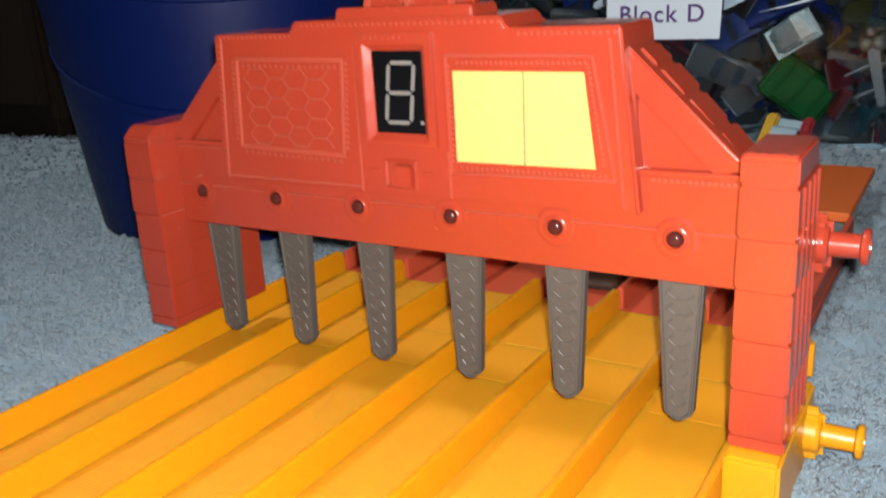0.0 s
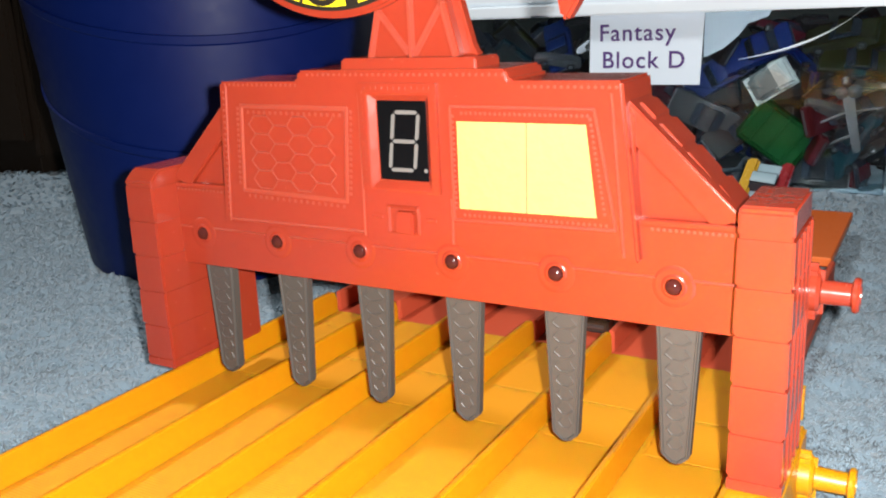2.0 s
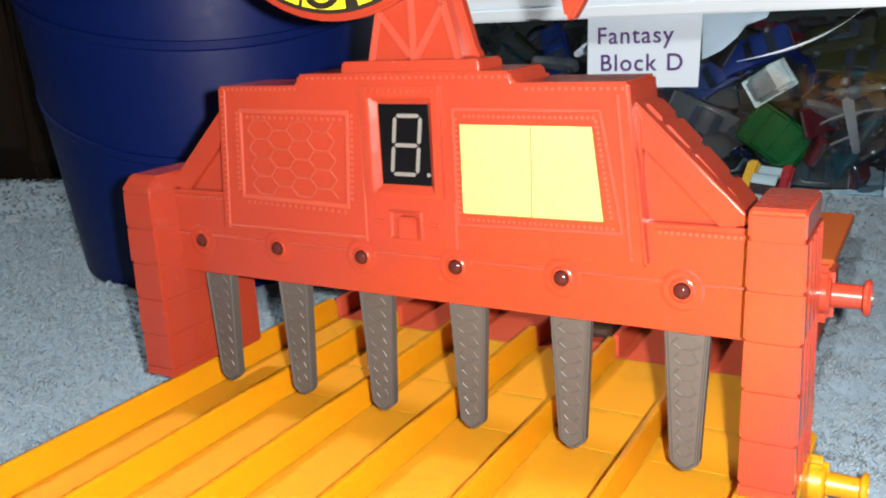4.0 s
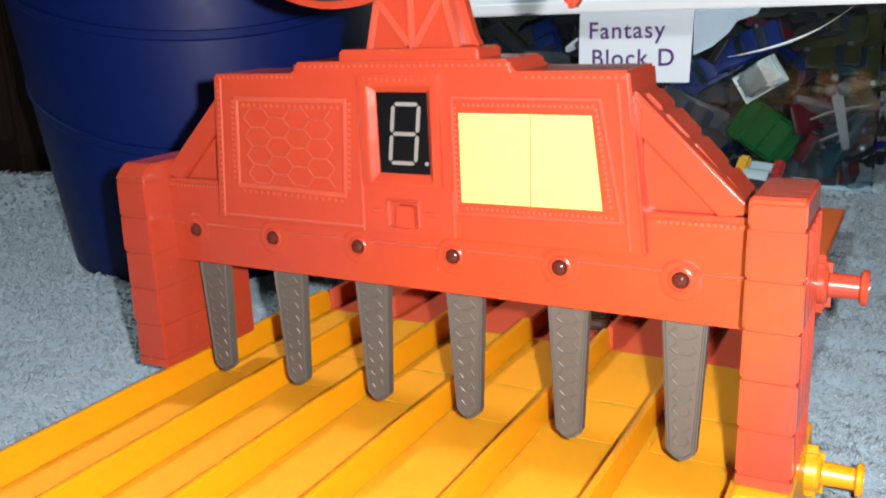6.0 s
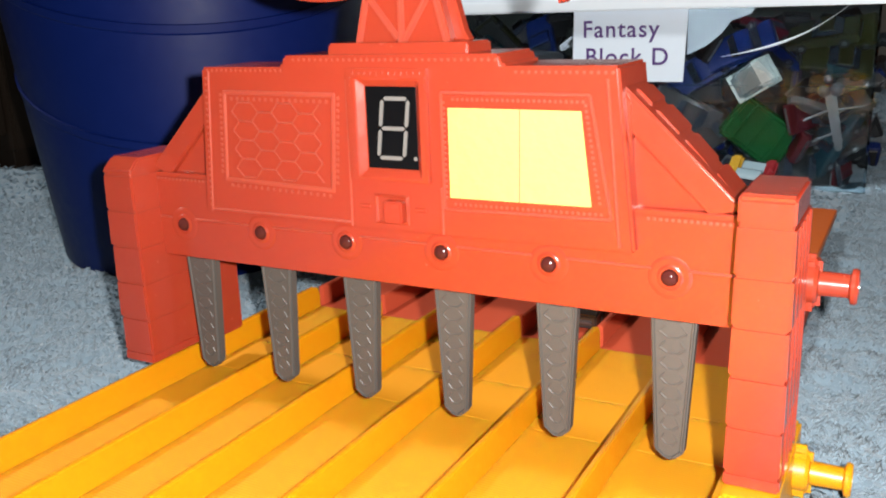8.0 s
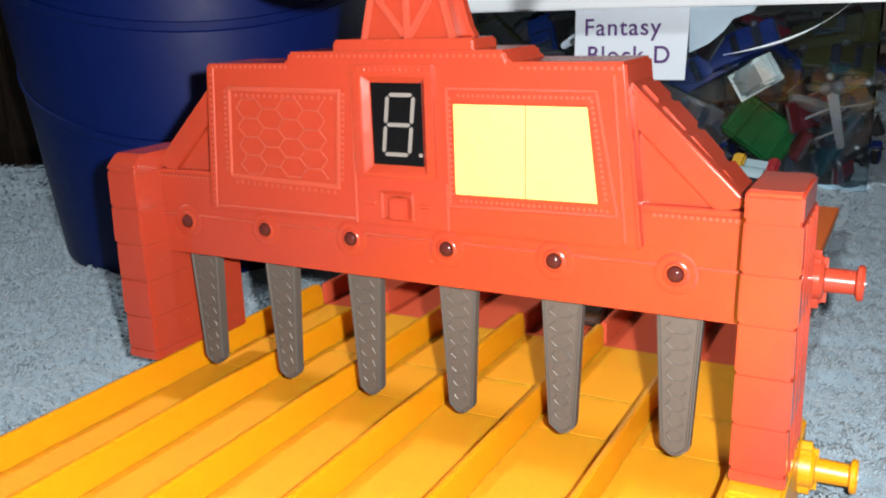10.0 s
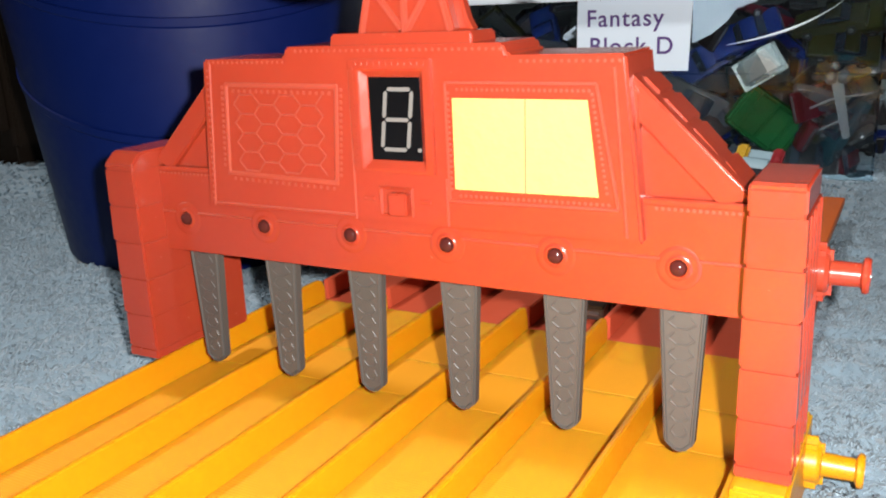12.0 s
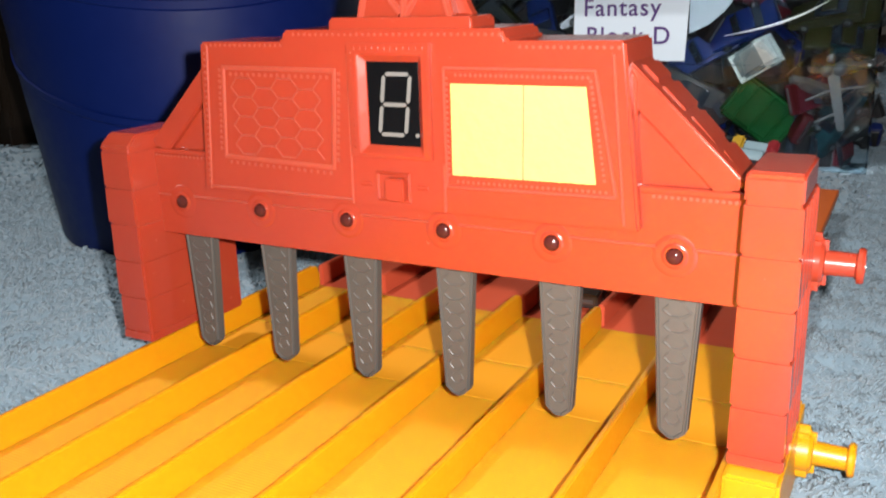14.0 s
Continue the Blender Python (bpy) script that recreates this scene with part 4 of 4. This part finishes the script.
def bin_contents():
    rng = random.Random(11)
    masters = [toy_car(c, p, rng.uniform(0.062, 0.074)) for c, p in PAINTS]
    # the ones against the front wall that stand out
    by = {c: o for (c, p), o in zip(PAINTS, masters)}
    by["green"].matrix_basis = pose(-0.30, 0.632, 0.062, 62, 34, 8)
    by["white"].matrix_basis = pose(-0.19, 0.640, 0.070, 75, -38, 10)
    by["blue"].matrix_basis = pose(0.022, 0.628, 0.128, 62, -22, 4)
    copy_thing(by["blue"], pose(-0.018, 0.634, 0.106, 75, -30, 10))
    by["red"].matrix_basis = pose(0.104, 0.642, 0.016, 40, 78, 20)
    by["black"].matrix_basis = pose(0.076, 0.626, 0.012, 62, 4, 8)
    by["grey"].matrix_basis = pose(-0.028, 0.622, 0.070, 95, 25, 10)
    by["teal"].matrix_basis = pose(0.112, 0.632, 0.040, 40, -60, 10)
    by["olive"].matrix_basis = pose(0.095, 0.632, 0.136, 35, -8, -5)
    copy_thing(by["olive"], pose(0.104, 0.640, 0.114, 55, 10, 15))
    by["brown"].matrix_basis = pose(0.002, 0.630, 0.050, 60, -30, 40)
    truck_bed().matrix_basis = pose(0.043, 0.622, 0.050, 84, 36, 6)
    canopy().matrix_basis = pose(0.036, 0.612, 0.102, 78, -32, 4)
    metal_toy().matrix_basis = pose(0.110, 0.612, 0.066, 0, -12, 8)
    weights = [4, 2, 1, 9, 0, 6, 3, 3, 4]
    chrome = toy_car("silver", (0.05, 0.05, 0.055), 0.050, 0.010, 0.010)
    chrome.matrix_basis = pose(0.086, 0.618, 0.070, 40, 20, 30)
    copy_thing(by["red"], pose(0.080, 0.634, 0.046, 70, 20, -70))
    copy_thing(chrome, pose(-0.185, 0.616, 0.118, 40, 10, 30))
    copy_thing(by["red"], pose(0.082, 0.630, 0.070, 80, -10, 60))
    card()
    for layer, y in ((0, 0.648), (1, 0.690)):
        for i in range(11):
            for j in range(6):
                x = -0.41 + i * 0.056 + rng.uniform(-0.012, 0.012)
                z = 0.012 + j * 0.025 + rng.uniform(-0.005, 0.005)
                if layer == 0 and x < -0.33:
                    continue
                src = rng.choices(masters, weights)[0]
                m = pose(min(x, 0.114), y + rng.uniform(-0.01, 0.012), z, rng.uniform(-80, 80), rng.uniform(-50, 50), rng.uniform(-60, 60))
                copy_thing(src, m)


def loose_cars():
    dark = toy_car("dark brown", (0.035, 0.02, 0.015))
    tagged(dark, "dark brown toy car stopped behind the finish gate", "toy car", "cars on the track")
    dark["group"] = "cars on the track"
    dark.matrix_basis = pose(0.022, 0.178, 0.0070, 0, 0, 90)
    multi = toy_car("pale blue", (0.26, 0.38, 0.44), 0.05, 0.026, 0.020)
    tagged(multi, "pale blue toy car with yellow and crimson sides, tipped up", "toy car", "cars on the track")
    up = Vector((0.10, 0.75, 0.62)).normalized()
    side = Vector((-1.0, 0.05, 0.09)).normalized()
    top = up.cross(side).normalized()
    side = top.cross(up)
    multi.matrix_basis = Matrix.Translation((0.061, 0.458, 0.0235)) @ Matrix((up, side, top)).transposed().to_4x4()
    yellow = material("yellow_toy_paint", (0.45, 0.27, 0.02), 0.25, None, 250, 30, 0.02, coat=0.4)
    red = material("crimson_toy_paint", (0.20, 0.01, 0.015), 0.25, None, 250, 30, 0.02, coat=0.4)
    bm = bmesh.new()
    box(bm, -0.020, 0.0262, 0.0085, 0.0185, 0.006, 0.0165, 0.002, 2)
    part("side_panel", bm, yellow, multi, "yellow side panel")
    bm = bmesh.new()
    box(bm, -0.020, 0.0268, -0.0185, -0.0095, 0.006, 0.0160, 0.002, 2)
    part("side_panel", bm, red, multi, "crimson side panel")


room()
cabinet()
tub()
storage_bin()
bin_label()
bin_contents()
run_out()
loose_cars()
race_track()
finish_gate()
carpet_pile()
